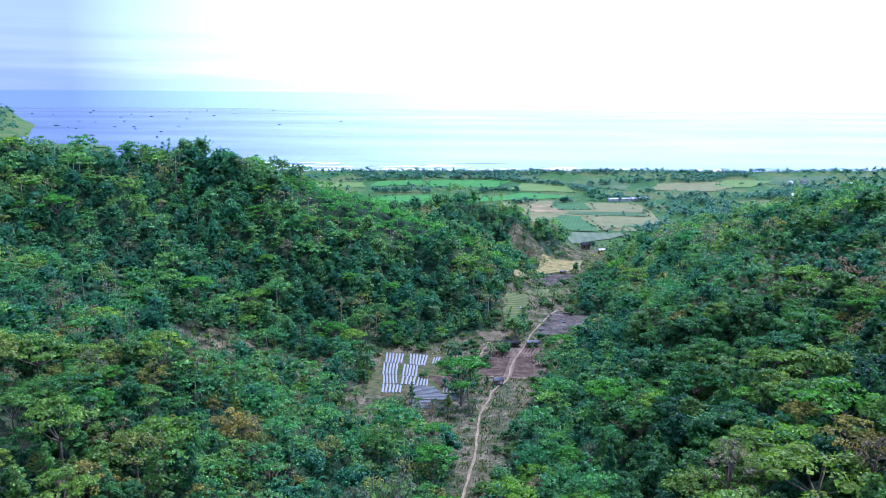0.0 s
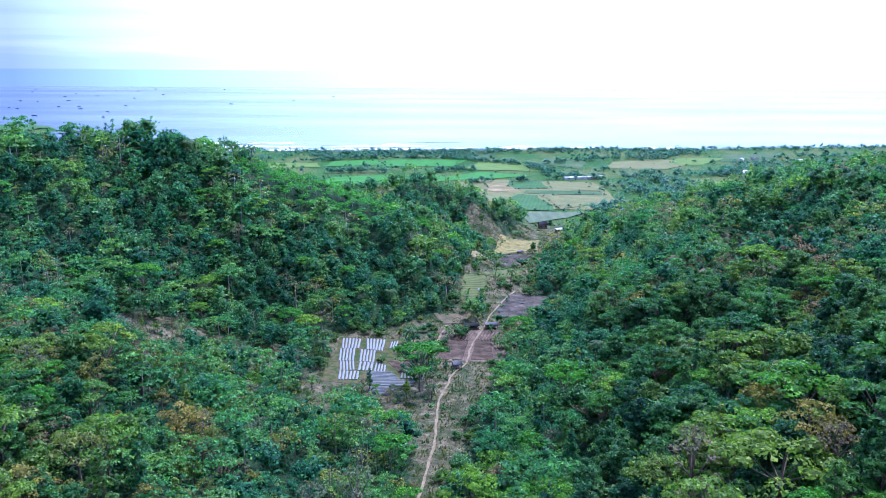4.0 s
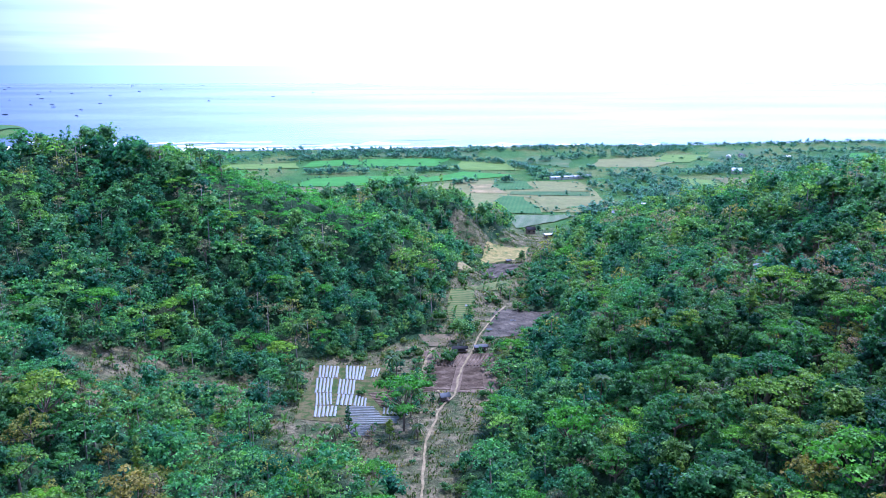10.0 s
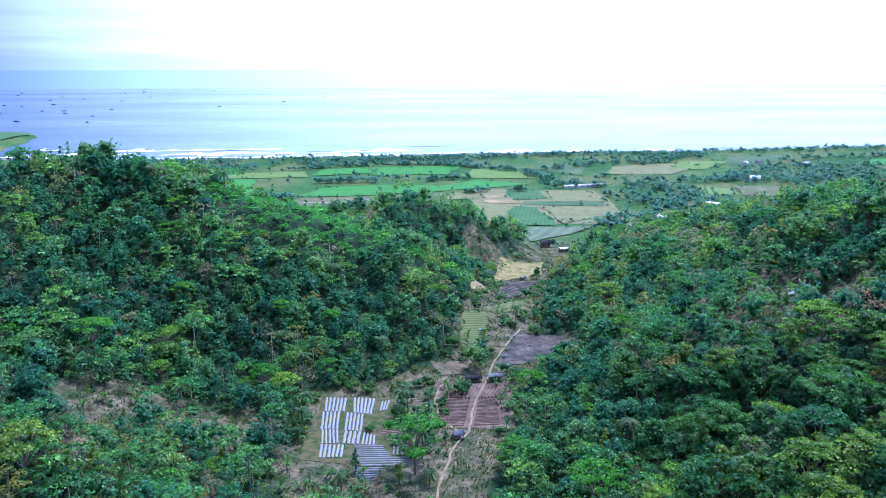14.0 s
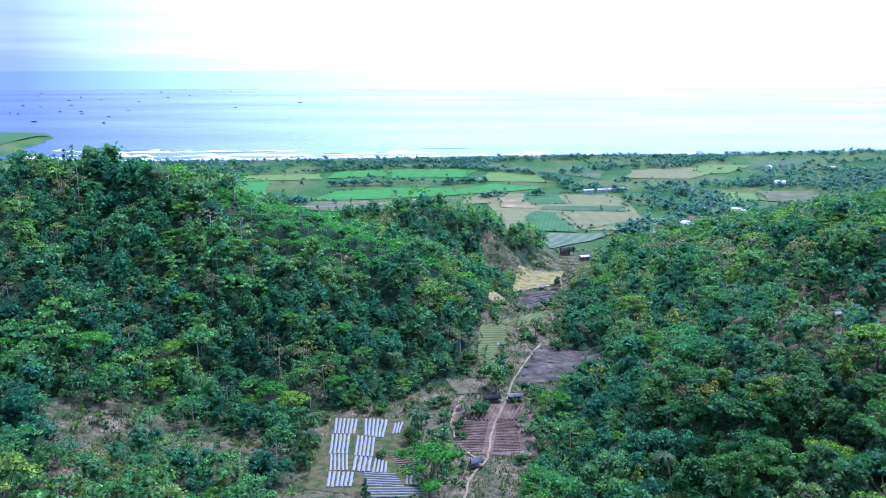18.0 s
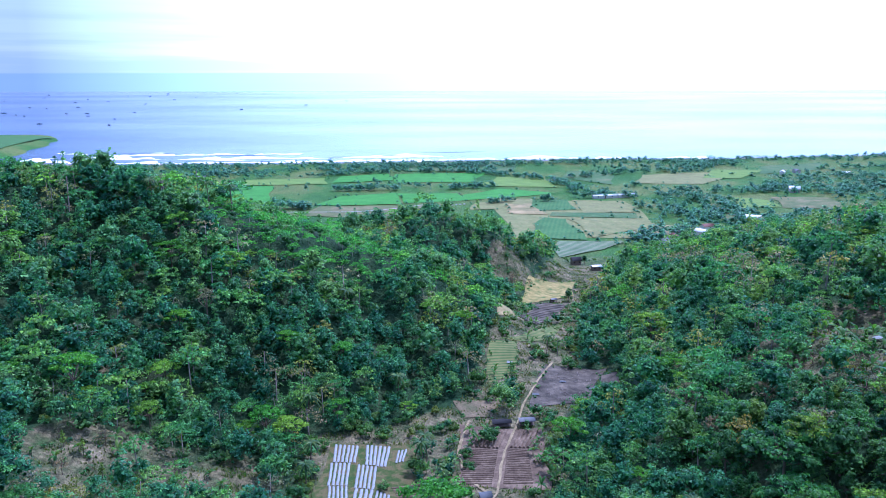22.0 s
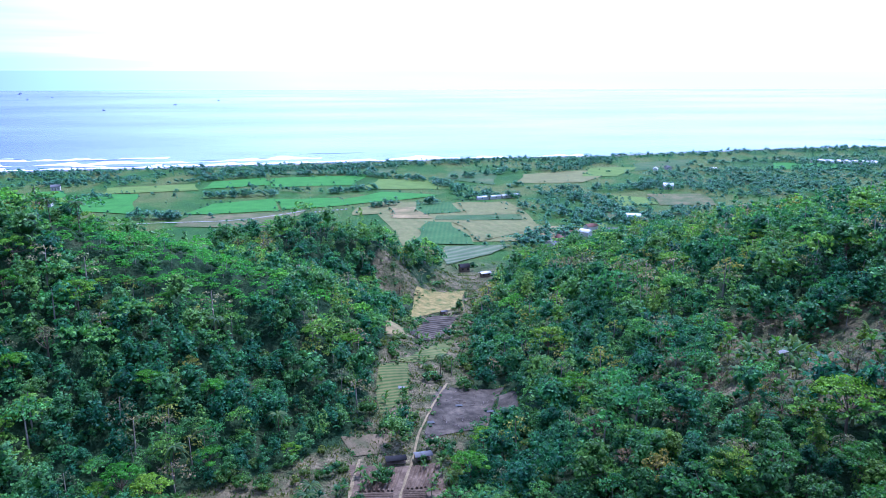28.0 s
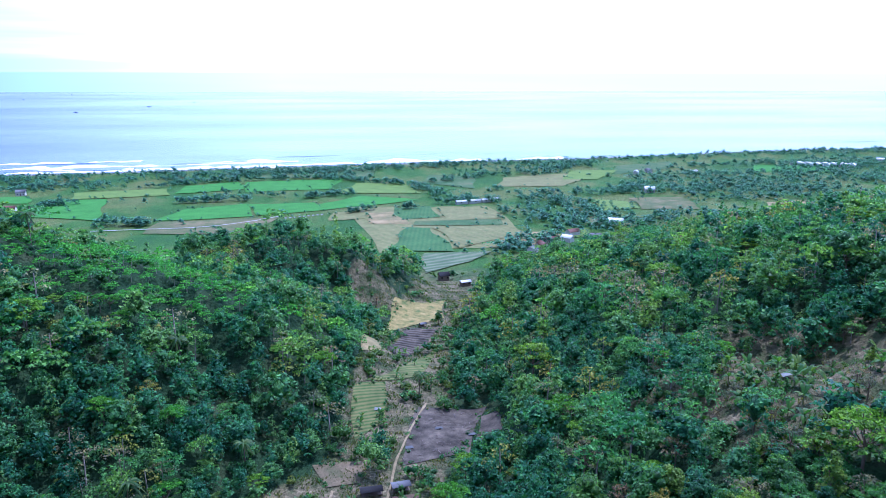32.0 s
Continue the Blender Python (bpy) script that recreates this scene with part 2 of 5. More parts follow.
# ---- the lie of the land ----
def bell(d, soft):
    """d where it is positive, eased in over soft metres."""
    d = np.maximum(d, 0)
    return np.sqrt(d * d + soft * soft) - soft


RIDGE = [(-420, 300, 152), (-260, 313, 143), (-190, 325, 134.5), (-149, 352, 130.5), (-115, 351, 126), (-83, 352, 119), (-51, 358, 106), (-39, 355, 104.5), (-27, 366, 95), (-27, 405, 87), (-23, 459, 97), (11, 456, 92), (33, 464, 80), (-60, 482, 84)]
CHAIN = [(k, k + 1) for k in range(12)] + [(10, 13)]


def lumps(x, y, size, seed):
    """Smooth random swells between -1 and 1."""
    r = np.random.RandomState(seed)
    s = 0
    for k in range(5):
        a, p = r.uniform(0, 6.28), r.uniform(0, 6.28)
        w = 6.28 / (size * r.uniform(0.6, 1.5))
        s = s + np.sin((x * math.cos(a) + y * math.sin(a)) * w + p)
    return s / 3


def shore_y(x):
    """Where the coast runs: a long beach, a flat point, and a hilly cape behind it."""
    return np.interp(x, [-5000, -2012, -1464, -1130, -1090, -967, -780, -725, -670, -640, -500, -370, -230, 0, 230, 390, 690, 900, 5000],
                     [4200, 3080, 2360, 1833, 1530, 1500, 1525, 1450, 1291, 1090, 1050, 1055, 1065, 1095, 1115, 1130, 1190, 1200, 1900])


def land(x, y):
    """Height of the ground."""
    x, y = np.asarray(x, float), np.asarray(y, float)
    low = np.interp(y, [-300, 100, 170, 250, 400, 500, 900], [92, 78, 75, 71.5, 68, 66, 61])
    xr = np.interp(y, [-300, 100, 150, 190, 237, 285, 340, 400, 440, 500], [-15, 0, 8, 17, 23, 38, 50, 60, 72, 95])
    xl = np.interp(y, [-300, 60, 130, 172, 219, 262, 285, 300, 340, 389, 442, 480], [-10, -8, -12, -22, -46, -52, -27, -12, 2, 24, 36, 45])
    hr = np.interp(y, [-300, 95, 134, 170, 205, 250, 300, 365, 420, 480, 540], [92, 72, 63, 54, 59, 61, 66.5, 54, 42, 25, 0])
    d = bell(x - xr, 7)
    right = hr * (1 - np.exp(-d / 70)) * np.interp(x, [300, 700], [1, 0.3])
    left = np.minimum(0.31 * bell(xl - x, 10), 45) * np.interp(y, [-300, 100, 300, 480], [1.6, 1.1, 1, 0])
    base = low + right + left
    top = np.full(x.shape, -1e3)
    for i, j in CHAIN:
        (ax, ay, az), (bx, by, bz) = RIDGE[i], RIDGE[j]
        ux, uy = bx - ax, by - ay
        t = np.clip(((x - ax) * ux + (y - ay) * uy) / (ux * ux + uy * uy), 0, 1)
        away = np.hypot(x - ax - t * ux, y - ay - t * uy)
        top = np.maximum(top, az + t * (bz - az) - 0.58 * (np.sqrt(away * away + 100) - 10) * (1.7 if i > 9 else 1))
    z = base + 4 * np.logaddexp(0, (top - base) / 4)
    steep = np.clip((z - low) / 14, 0, 1)
    z = z + steep * (2.2 * lumps(x, y, 42, 3) + 1.0 * lumps(x, y, 17, 4))
    z = z - 5 * np.exp(-((x - 116) / 20) ** 2 - ((y - 262) / 20) ** 2)
    z = z + 68 * np.exp(-((x + 1850) / 420) ** 2 - ((y - 2350) / 480) ** 2)
    s = shore_y(x) - y
    z = np.where(s < 60, SEA - 7 + (z - SEA + 7) * np.clip((s + 40) / 100, 0, 1) ** 0.8, z)
    return z


def open_ground(x, y):
    """1 where the ground lies open: the valley floor and the clearings; 0 under trees."""
    xr = np.interp(y, [100, 150, 190, 237, 285, 340, 400, 440, 500], [-3, 2, 9, 20, 33, 44, 56, 70, 92])
    xl = np.interp(y, [100, 130, 178, 205, 219, 264, 270, 290, 340, 389, 442, 480], [-9, -9, -9, -40, -46, -44, -28, -2, 10, 21, 36, 52])
    m = np.clip(np.minimum(x - xl, xr - x) / 4, 0, 1) * (y < 510)
    for cx, cy, rx, ry in ((-86, 233, 17, 17), (-58, 238, 10, 13), (104, 246, 30, 32), (-118, 207, 12, 9), (24, 437, 11, 11), (-106, 274, 8, 6), (76, 255, 9, 10)):
        m = np.maximum(m, np.clip((1.25 - np.hypot((x - cx) / rx, (y - cy) / ry)) * 3, 0, 1))
    return m


def span(*runs):
    """Coordinates in runs of (start, end, step)."""
    return np.unique(np.concatenate([np.arange(a, b, s) for a, b, s in runs] + [[runs[-1][1]]]))


gx = span((-4900, -2400, 250), (-2400, -300, 30), (-300, 260, 4), (260, 900, 20), (900, 4900, 250))
gy = span((-900, -100, 50), (-100, 60, 8), (60, 520, 4), (520, 1250, 9), (1250, 3200, 35), (3200, 4900, 150))
X, Y = np.meshgrid(gx, gy)
ground = new("ground", mesh_of("ground", np.stack([X.ravel(), Y.ravel(), land(X, Y).ravel()], 1), grid_faces(len(gx), len(gy)), SOIL, open_ground(X, Y).ravel(), smooth=True))
tagged(ground, "brown and dark green forest floor and valley soil", "ground", kind="structure")
gx, gy = span((-4950, 4950, 330)), span((700, 4950, 425))
X, Y = np.meshgrid(gx, gy)
sea = new("water", mesh_of("water", np.stack([X.ravel(), Y.ravel(), np.full(X.size, SEA)], 1), grid_faces(len(gx), len(gy)), WATER))
tagged(sea, "pale blue open sea with soft glittering ripples", "sea", kind="structure")


# ---- fields: their corners, near side first ----
PLOTS = {}


def inside(poly, x, y):
    hit = np.zeros(np.shape(x), bool)
    for (ax, ay), (bx, by) in zip(poly, poly[1:] + poly[:1]):
        hit ^= ((ay > y) != (by > y)) & (x < (bx - ax) * (y - ay) / (by - ay + 1e-9) + ax)
    return hit


def drape(corners, n, m, lift):
    """A sheet over a four-cornered piece of land, n by m patches."""
    p = [np.array(c, float) for c in corners]
    u, v = np.meshgrid(np.linspace(0, 1, n + 1), np.linspace(0, 1, m + 1))
    u, v = u.ravel()[:, None], v.ravel()[:, None]
    q = (p[0] * (1 - u) + p[1] * u) * (1 - v) + (p[3] * (1 - u) + p[2] * u) * v
    wob = 0.032 * np.linalg.norm(p[0] - p[2])
    q = q + wob * np.stack([lumps(q[:, 0], q[:, 1], 9 + wob * 25, 5), lumps(q[:, 0], q[:, 1], 9 + wob * 25, 6)], 1)
    return np.column_stack([q, land(q[:, 0], q[:, 1]) + lift]), grid_faces(n + 1, m + 1)


def field(label, corners, material, lift=0.25, n=14):
    PLOTS[len(PLOTS)] = list(corners)
    v, f = drape(corners, n, n, lift + (0.02 * (len(PLOTS) % 9) if corners[0][1] > 495 else 0))
    return tagged(new("field", mesh_of("field", v, f, material)), label, "field", kind="structure")


def rows_field(name, stops, pitch, turn, amount=0.8):
    """Crops in rows: bands of two colours, worn by noise."""
    m, n, l, b = shader(name, 0.95, spec=0.1)
    pos, mp, wave = n.new("ShaderNodeNewGeometry"), n.new("ShaderNodeMapping"), n.new("ShaderNodeTexWave")
    mp.inputs["Rotation"].default_value = (0, 0, radians(turn))
    wave.inputs["Scale"].default_value, wave.inputs["Distortion"].default_value, wave.inputs["Detail"].default_value = 0.314 / pitch, 1.2, 3
    l.new(pos.outputs["Position"], mp.inputs["Vector"])
    l.new(mp.outputs["Vector"], wave.inputs["Vector"])
    f = mixed(n, l, 1 - amount, wave.outputs["Fac"], noise_node(n, l, 0.5, 5))
    col = ramp(n, l, f, stops)
    col = mixed(n, l, 0.6, col, ramp(n, l, noise_node(n, l, 0.08, 4), [(0.3, (0.65, 0.7, 0.65)), (0.7, (1.2, 1.2, 1.1))]), "MULTIPLY")
    l.new(col, b.inputs["Base Color"])
    return m


PADDY = rows_field("young_rice", [(0.2, (0.045, 0.19, 0.03)), (0.8, (0.08, 0.25, 0.04))], 2.2, 20, 0.4)
LIME = rows_field("ripening_rice", [(0.2, (0.11, 0.19, 0.04)), (0.8, (0.165, 0.25, 0.05))], 2.5, 35, 0.4)
MEADOW = earth("meadow", [(0.3, (0.05, 0.12, 0.04)), (0.5, (0.08, 0.15, 0.05)), (0.7, (0.15, 0.17, 0.07))], 0.03, 0.6)
STUBBLE = rows_field("stubble", [(0.2, (0.11, 0.165, 0.05)), (0.55, (0.2, 0.2, 0.075)), (0.85, (0.32, 0.265, 0.11))], 4.0, 70, 0.2)
SAND = earth("pale_soil", [(0.3, (0.14, 0.16, 0.06)), (0.5, (0.27, 0.225, 0.095)), (0.7, (0.42, 0.33, 0.155))], 0.06, 0.9)
FALLOW = earth("fallow_soil", [(0.3, (0.07, 0.125, 0.04)), (0.5, (0.14, 0.155, 0.06)), (0.7, (0.24, 0.2, 0.1))], 0.06, 0.9)
KALE = rows_field("dark_crop", [(0.3, (0.05, 0.135, 0.042)), (0.7, (0.085, 0.17, 0.05))], 3.0, 10, 0.2)
MAUVE = earth("turned_soil", [(0.3, (0.085, 0.06, 0.042)), (0.5, (0.155, 0.115, 0.075)), (0.7, (0.27, 0.205, 0.14))], 0.25, 1.8)
ASH = earth("burnt_soil", [(0.34, (0.05, 0.045, 0.034)), (0.48, (0.1, 0.088, 0.066)), (0.6, (0.15, 0.13, 0.095)), (0.74, (0.24, 0.2, 0.14))], 0.22, 3.4, depth=0.12)
STRAW = earth("straw", [(0.34, (0.1, 0.15, 0.04)), (0.46, (0.24, 0.22, 0.07)), (0.58, (0.34, 0.27, 0.09)), (0.7, (0.45, 0.36, 0.15))], 0.25, 2.2)
DRY = earth("dry_grass", [(0.34, (0.08, 0.1, 0.04)), (0.5, (0.16, 0.135, 0.075)), (0.66, (0.25, 0.195, 0.115))], 0.12, 1.3)
TERRACE = rows_field("terrace_crop", [(0.25, (0.06, 0.115, 0.03)), (0.75, (0.2, 0.19, 0.07))], 1.4, 62, 0.4)
TRACK = earth("trodden_earth", [(0.3, (0.19, 0.16, 0.08)), (0.5, (0.29, 0.235, 0.125)), (0.7, (0.4, 0.325, 0.18))], 0.4, 2.5)
BEACH = earth("beach_sand", [(0.3, (0.2, 0.18, 0.15)), (0.5, (0.27, 0.24, 0.2)), (0.7, (0.33, 0.3, 0.25))], 0.05, 0.6)
GARDEN = earth("garden_grass", [(0.32, (0.035, 0.08, 0.018)), (0.46, (0.07, 0.095, 0.025)), (0.58, (0.15, 0.12, 0.055)), (0.72, (0.08, 0.105, 0.03))], 0.4, 3.0)
VEG = rows_field("vegetable_rows", [(0.3, (0.08, 0.14, 0.06)), (0.62, (0.13, 0.17, 0.075)), (0.8, (0.22, 0.23, 0.15))], 3.6, -62, 0.7)

# coastal plain
field("vivid green paddy of young rice", [(-120, 694), (-49, 697), (-60, 766), (-108, 743)], PADDY, 0.5)
field("green paddy of young rice", [(-47, 702), (3, 719), (-1, 761), (-58, 763)], PADDY, 0.5)
field("long green strip of young rice", [(4, 717), (87, 763), (40, 795), (0, 752)], PADDY, 0.5)
field("yellow-green field of ripening rice", [(20, 817), (95, 801), (90, 873), (40, 887)], LIME, 0.5)
field("green paddy beside dark trees", [(-224, 728), (-162, 700), (-184, 812), (-221, 810)], PADDY, 0.5)
field("pale green paddy strip", [(-219, 816), (-133, 827), (-142, 875), (-224, 855)], LIME, 0.5)
field("green paddy near a small house", [(-270, 798), (-243, 796), (-257, 844), (-284, 836)], PADDY, 0.5)
field("green paddy between tree rows", [(-130, 838), (-70, 856), (-78, 914), (-128, 888)], PADDY, 0.5)
field("broad green paddy towards the coast", [(-66, 837), (14, 849), (24, 928), (-69, 905)], PADDY, 0.5)
field("fallow brown strip along the canal", [(-119, 640), (-50, 632), (-30, 690), (-117, 688)], FALLOW, 0.5)
field("pale sandy stepped field", [(37, 654), (67, 648), (59, 704), (39, 702)], SAND, 0.55)
field("thin dry meadow", [(8, 670), (35, 676), (47, 723), (12, 706)], STUBBLE, 0.5)
field("dark green crop field", [(56, 669), (93, 673), (92, 724), (62, 723)], KALE, 0.5)
field("pale stubble field", [(95, 658), (136, 660), (133, 715), (97, 721)], STUBBLE, 0.5)
field("green and straw-coloured strip", [(69, 640), (132, 634), (135, 656), (72, 659)], MEADOW, 0.5)
field("brown stubble field in worn bands", [(86, 563), (142, 600), (132, 631), (82, 630)], STUBBLE, 0.55)
field("dark blue-green crop field", [(43, 561), (82, 554), (80, 630), (62, 637)], KALE, 0.5)
field("straw-coloured ground between small plots", [(38, 556), (140, 556), (140, 728), (24, 728)], STUBBLE, 0.28)
field("vegetable field with white-covered rows", [(56, 502), (88, 523), (103, 548), (62, 550)], VEG, 0.6)
field("pale green meadow", [(106, 881), (150, 822), (172, 931), (124, 939)], MEADOW, 0.5)
field("yellowish open meadow", [(182, 836), (244, 828), (312, 932), (196, 905)], STUBBLE, 0.5)
field("yellow-green meadow by the woods", [(259, 878), (296, 875), (346, 951), (291, 950)], LIME, 0.5)
field("bright lime-green paddy", [(225, 679), (260, 688), (265, 724), (241, 743)], LIME, 0.55)
field("pinkish brown bare field", [(261, 684), (311, 673), (325, 739), (273, 742)], FALLOW, 0.5)
field("pale brown field behind the hill", [(336, 632), (387, 643), (427, 701), (377, 698)], SAND, 0.5)
field("green field among woods", [(489, 901), (596, 902), (621, 958), (525, 962)], PADDY, 0.5)
field("green meadow before the coast woods", [(326, 916), (417, 952), (452, 1025), (361, 988)], MEADOW, 0.5)
field("trodden pale village yard", [(122, 566), (152, 560), (164, 601), (136, 606)], SAND, 0.5)
field("yellow-green patch by the village", [(157, 579), (180, 583), (190, 611), (173, 614)], LIME, 0.5)
field("grey-brown field edge", [(192, 622), (215, 615), (222, 683), (236, 748)], FALLOW, 0.45)
field("wide green field on the flat point", [(-880, 1120), (-670, 1150), (-735, 1420), (-900, 1440)], KALE, 0.8)
field("sallow meadow beside the coast", [(-60, 930), (60, 940), (80, 1020), (-70, 1010)], MEADOW, 0.5)

# valley floor
field("burnt grey field with scattered sticks", [(19, 290), (37, 292), (49, 323), (29, 321)], ASH)
field("small patch of burnt grey soil", [(42, 297), (50, 299), (52, 316), (47, 316)], ASH)
field("terraced field with straw-coloured rows", [(7, 302), (18, 312), (19, 334), (9, 327)], TERRACE)
field("grassy strip of old crop rows", [(14, 334), (31, 347), (46, 380), (28, 355)], TERRACE, 0.27)
field("bare grey terrace", [(0, 280), (8, 281), (10, 292), (-3, 291)], DRY)
field("cut straw-yellow field", [(25, 397), (53, 420), (58, 446), (36, 437)], STRAW, 0.3)
field("dark brown ploughed field", [(21, 366), (30, 363), (49, 404), (36, 407)], ASH, 0.3)
field("pale brown strip beside the ploughed field", [(13, 352), (21, 359), (22, 378), (16, 373)], SAND, 0.28)
CLEARED = dict(PLOTS)
for k, c in enumerate(([(-9, 196), (14, 205), (16, 232), (1, 230)], [(-40, 200), (-12, 199), (-12, 216), (-40, 219)], [(-97, 224), (-84, 220), (-76, 246), (-96, 240)], [(-64, 230), (-51, 232), (-53, 248), (-66, 246)],
                       [(80, 244), (93, 216), (130, 244), (102, 272)], [(15, 424), (29, 427), (35, 445), (18, 450)], [(48, 448), (72, 455), (84, 490), (58, 492)])):
    CLEARED[-1 - k] = c

PATH_LINE = [(-6, 145), (-4, 158), (-1.5, 183), (-1.5, 202), (1, 216), (3, 228), (7.5, 236), (8.5, 244), (10.5, 259), (14, 271), (17, 284), (19.5, 295), (23, 304), (29, 320), (33, 328)]


def ribbon(line, wide, lift, material, name, label, category, step=2.0, vary=0.4):
    """A worn strip along a line."""
    p = np.array(line, float)
    s = np.concatenate([[0], np.cumsum(np.hypot(*np.diff(p, axis=0).T))])
    t = np.arange(0, s[-1], step)
    x, y = np.interp(t, s, p[:, 0]), np.interp(t, s, p[:, 1])
    k = max(1, int(4 / step))
    x, y = np.convolve(np.pad(x, k, "edge"), np.ones(2 * k + 1) / (2 * k + 1), "valid"), np.convolve(np.pad(y, k, "edge"), np.ones(2 * k + 1) / (2 * k + 1), "valid")
    x = x + 0.35 * wide * lumps(t, t * 0, 14, 12)
    dx, dy = np.gradient(x), np.gradient(y)
    r = np.hypot(dx, dy) + 1e-9
    rows = []
    for side in (-1, 0, 1):
        w = side * wide / 2 * (1 + vary * lumps(t, t * 0 + side * 7, 8, 9))
        rows.append(np.stack([x - dy / r * w, y + dx / r * w], 1))
    q = np.stack(rows, 1).reshape(-1, 2)
    v = np.column_stack([q, np.maximum(land(q[:, 0], q[:, 1]), SEA) + lift])
    return tagged(new(name, mesh_of(name, v, grid_faces(3, len(t)), material)), label, category, kind="structure")


ribbon(PATH_LINE, 0.65, 0.34, TRACK, "footpath", "pale trodden earth footpath up the valley", "path")
ribbon([(6, 236), (0, 246), (-2, 262), (2, 280)], 0.8, 0.3, TRACK, "footpath", "narrow pale earth footpath by the gardens", "path")
ribbon([(-172, 655), (-149, 656), (-132, 657), (-88, 658), (-70, 664), (-47, 679), (-27, 698)], 1.7, 0.75, plain("pale_concrete", (0.36, 0.36, 0.32), 0.7), "canal", "pale concrete canal across the fields", "canal", 4)
xs = np.arange(-620, 1500, 40.0)
ribbon([(x, shore_y(x) - 6) for x in xs], 20, 0.5, BEACH, "beach", "narrow grey sand beach", "beach", 15, 0.15)


# ---- trees ----
def ball(lobes, k=0):
    """Low, uneven solid blobs inside the leaves, which keep the crown from being see-through."""
    bm = bmesh.new()
    if k < 0:
        bmesh.ops.create_uvsphere(bm, u_segments=4, v_segments=2, radius=1)
        bmesh.ops.triangulate(bm, faces=bm.faces[:])
    else:
        bmesh.ops.create_icosphere(bm, subdivisions=k + 1, radius=1)
    v = np.array([p.co[:] for p in bm.verts])
    f = np.array([[p.index for p in q.verts] for q in bm.faces])
    bm.free()
    vs, fs = [], []
    for i, (c, r) in enumerate(lobes):
        vs.append(v * np.asarray(r) * 0.86 + np.asarray(c))
        fs.append(f + i * len(v))
    return np.concatenate(vs), np.concatenate(fs)


def leaves(rs, lobes, count, size, up=0.35, long=1.15):
    """Small leaf sprays over the lobes' outsides, turned outwards and a little upwards."""
    weight = np.array([r[0] * r[1] + r[0] * r[2] for _, r in lobes], float)
    pick = rs.choice(len(lobes), count, p=weight / weight.sum())
    c, r = np.array([a for a, _ in lobes])[pick], np.array([b for _, b in lobes])[pick]
    d = rs.normal(size=(count, 3))
    d[:, 2] = np.where(d[:, 2] < -0.3, -d[:, 2], d[:, 2])
    d /= np.linalg.norm(d, axis=1)[:, None]
    p = c + d * r * rs.uniform(0.8, 1.15, (count, 1))
    nrm = d + np.array([0, 0, up]) + rs.normal(size=(count, 3)) * 0.45
    nrm /= np.linalg.norm(nrm, axis=1)[:, None]
    a = np.cross(nrm, rs.normal(size=(count, 3)))
    a /= np.linalg.norm(a, axis=1)[:, None]
    b = np.cross(nrm, a)
    s = size * rs.uniform(0.55, 1.35, (count, 1))
    q = np.stack([p - a * s * long / 2 + b * s / 2, p - a * s * long / 2 - b * s / 2, p + a * s * long / 2 - nrm * s * 0.15], 1)
    return q.reshape(-1, 3), np.arange(count * 3).reshape(-1, 3)


def limb(a, b, ra, rb, sides=5):
    """A tapered branch from a to b."""
    a, b = Vector(a), Vector(b)
    t = (b - a).to_track_quat("Z", "Y").to_matrix()
    vs = []
    for p, r in ((a, ra), (b, rb)):
        for k in range(sides):
            w = 6.2832 * k / sides
            vs.append(p + t @ Vector((math.cos(w) * r, math.sin(w) * r, 0)))
    f = [[k, (k + 1) % sides, sides + (k + 1) % sides, sides + k] for k in range(sides)]
    return np.array([v[:] for v in vs]), np.array(f)


def joined(pieces):
    vs, fs, k = [], [], 0
    for v, f in pieces:
        vs.append(v)
        fs.append(np.asarray(f) + k)
        k += len(v)
    return np.concatenate(vs), np.concatenate(fs)


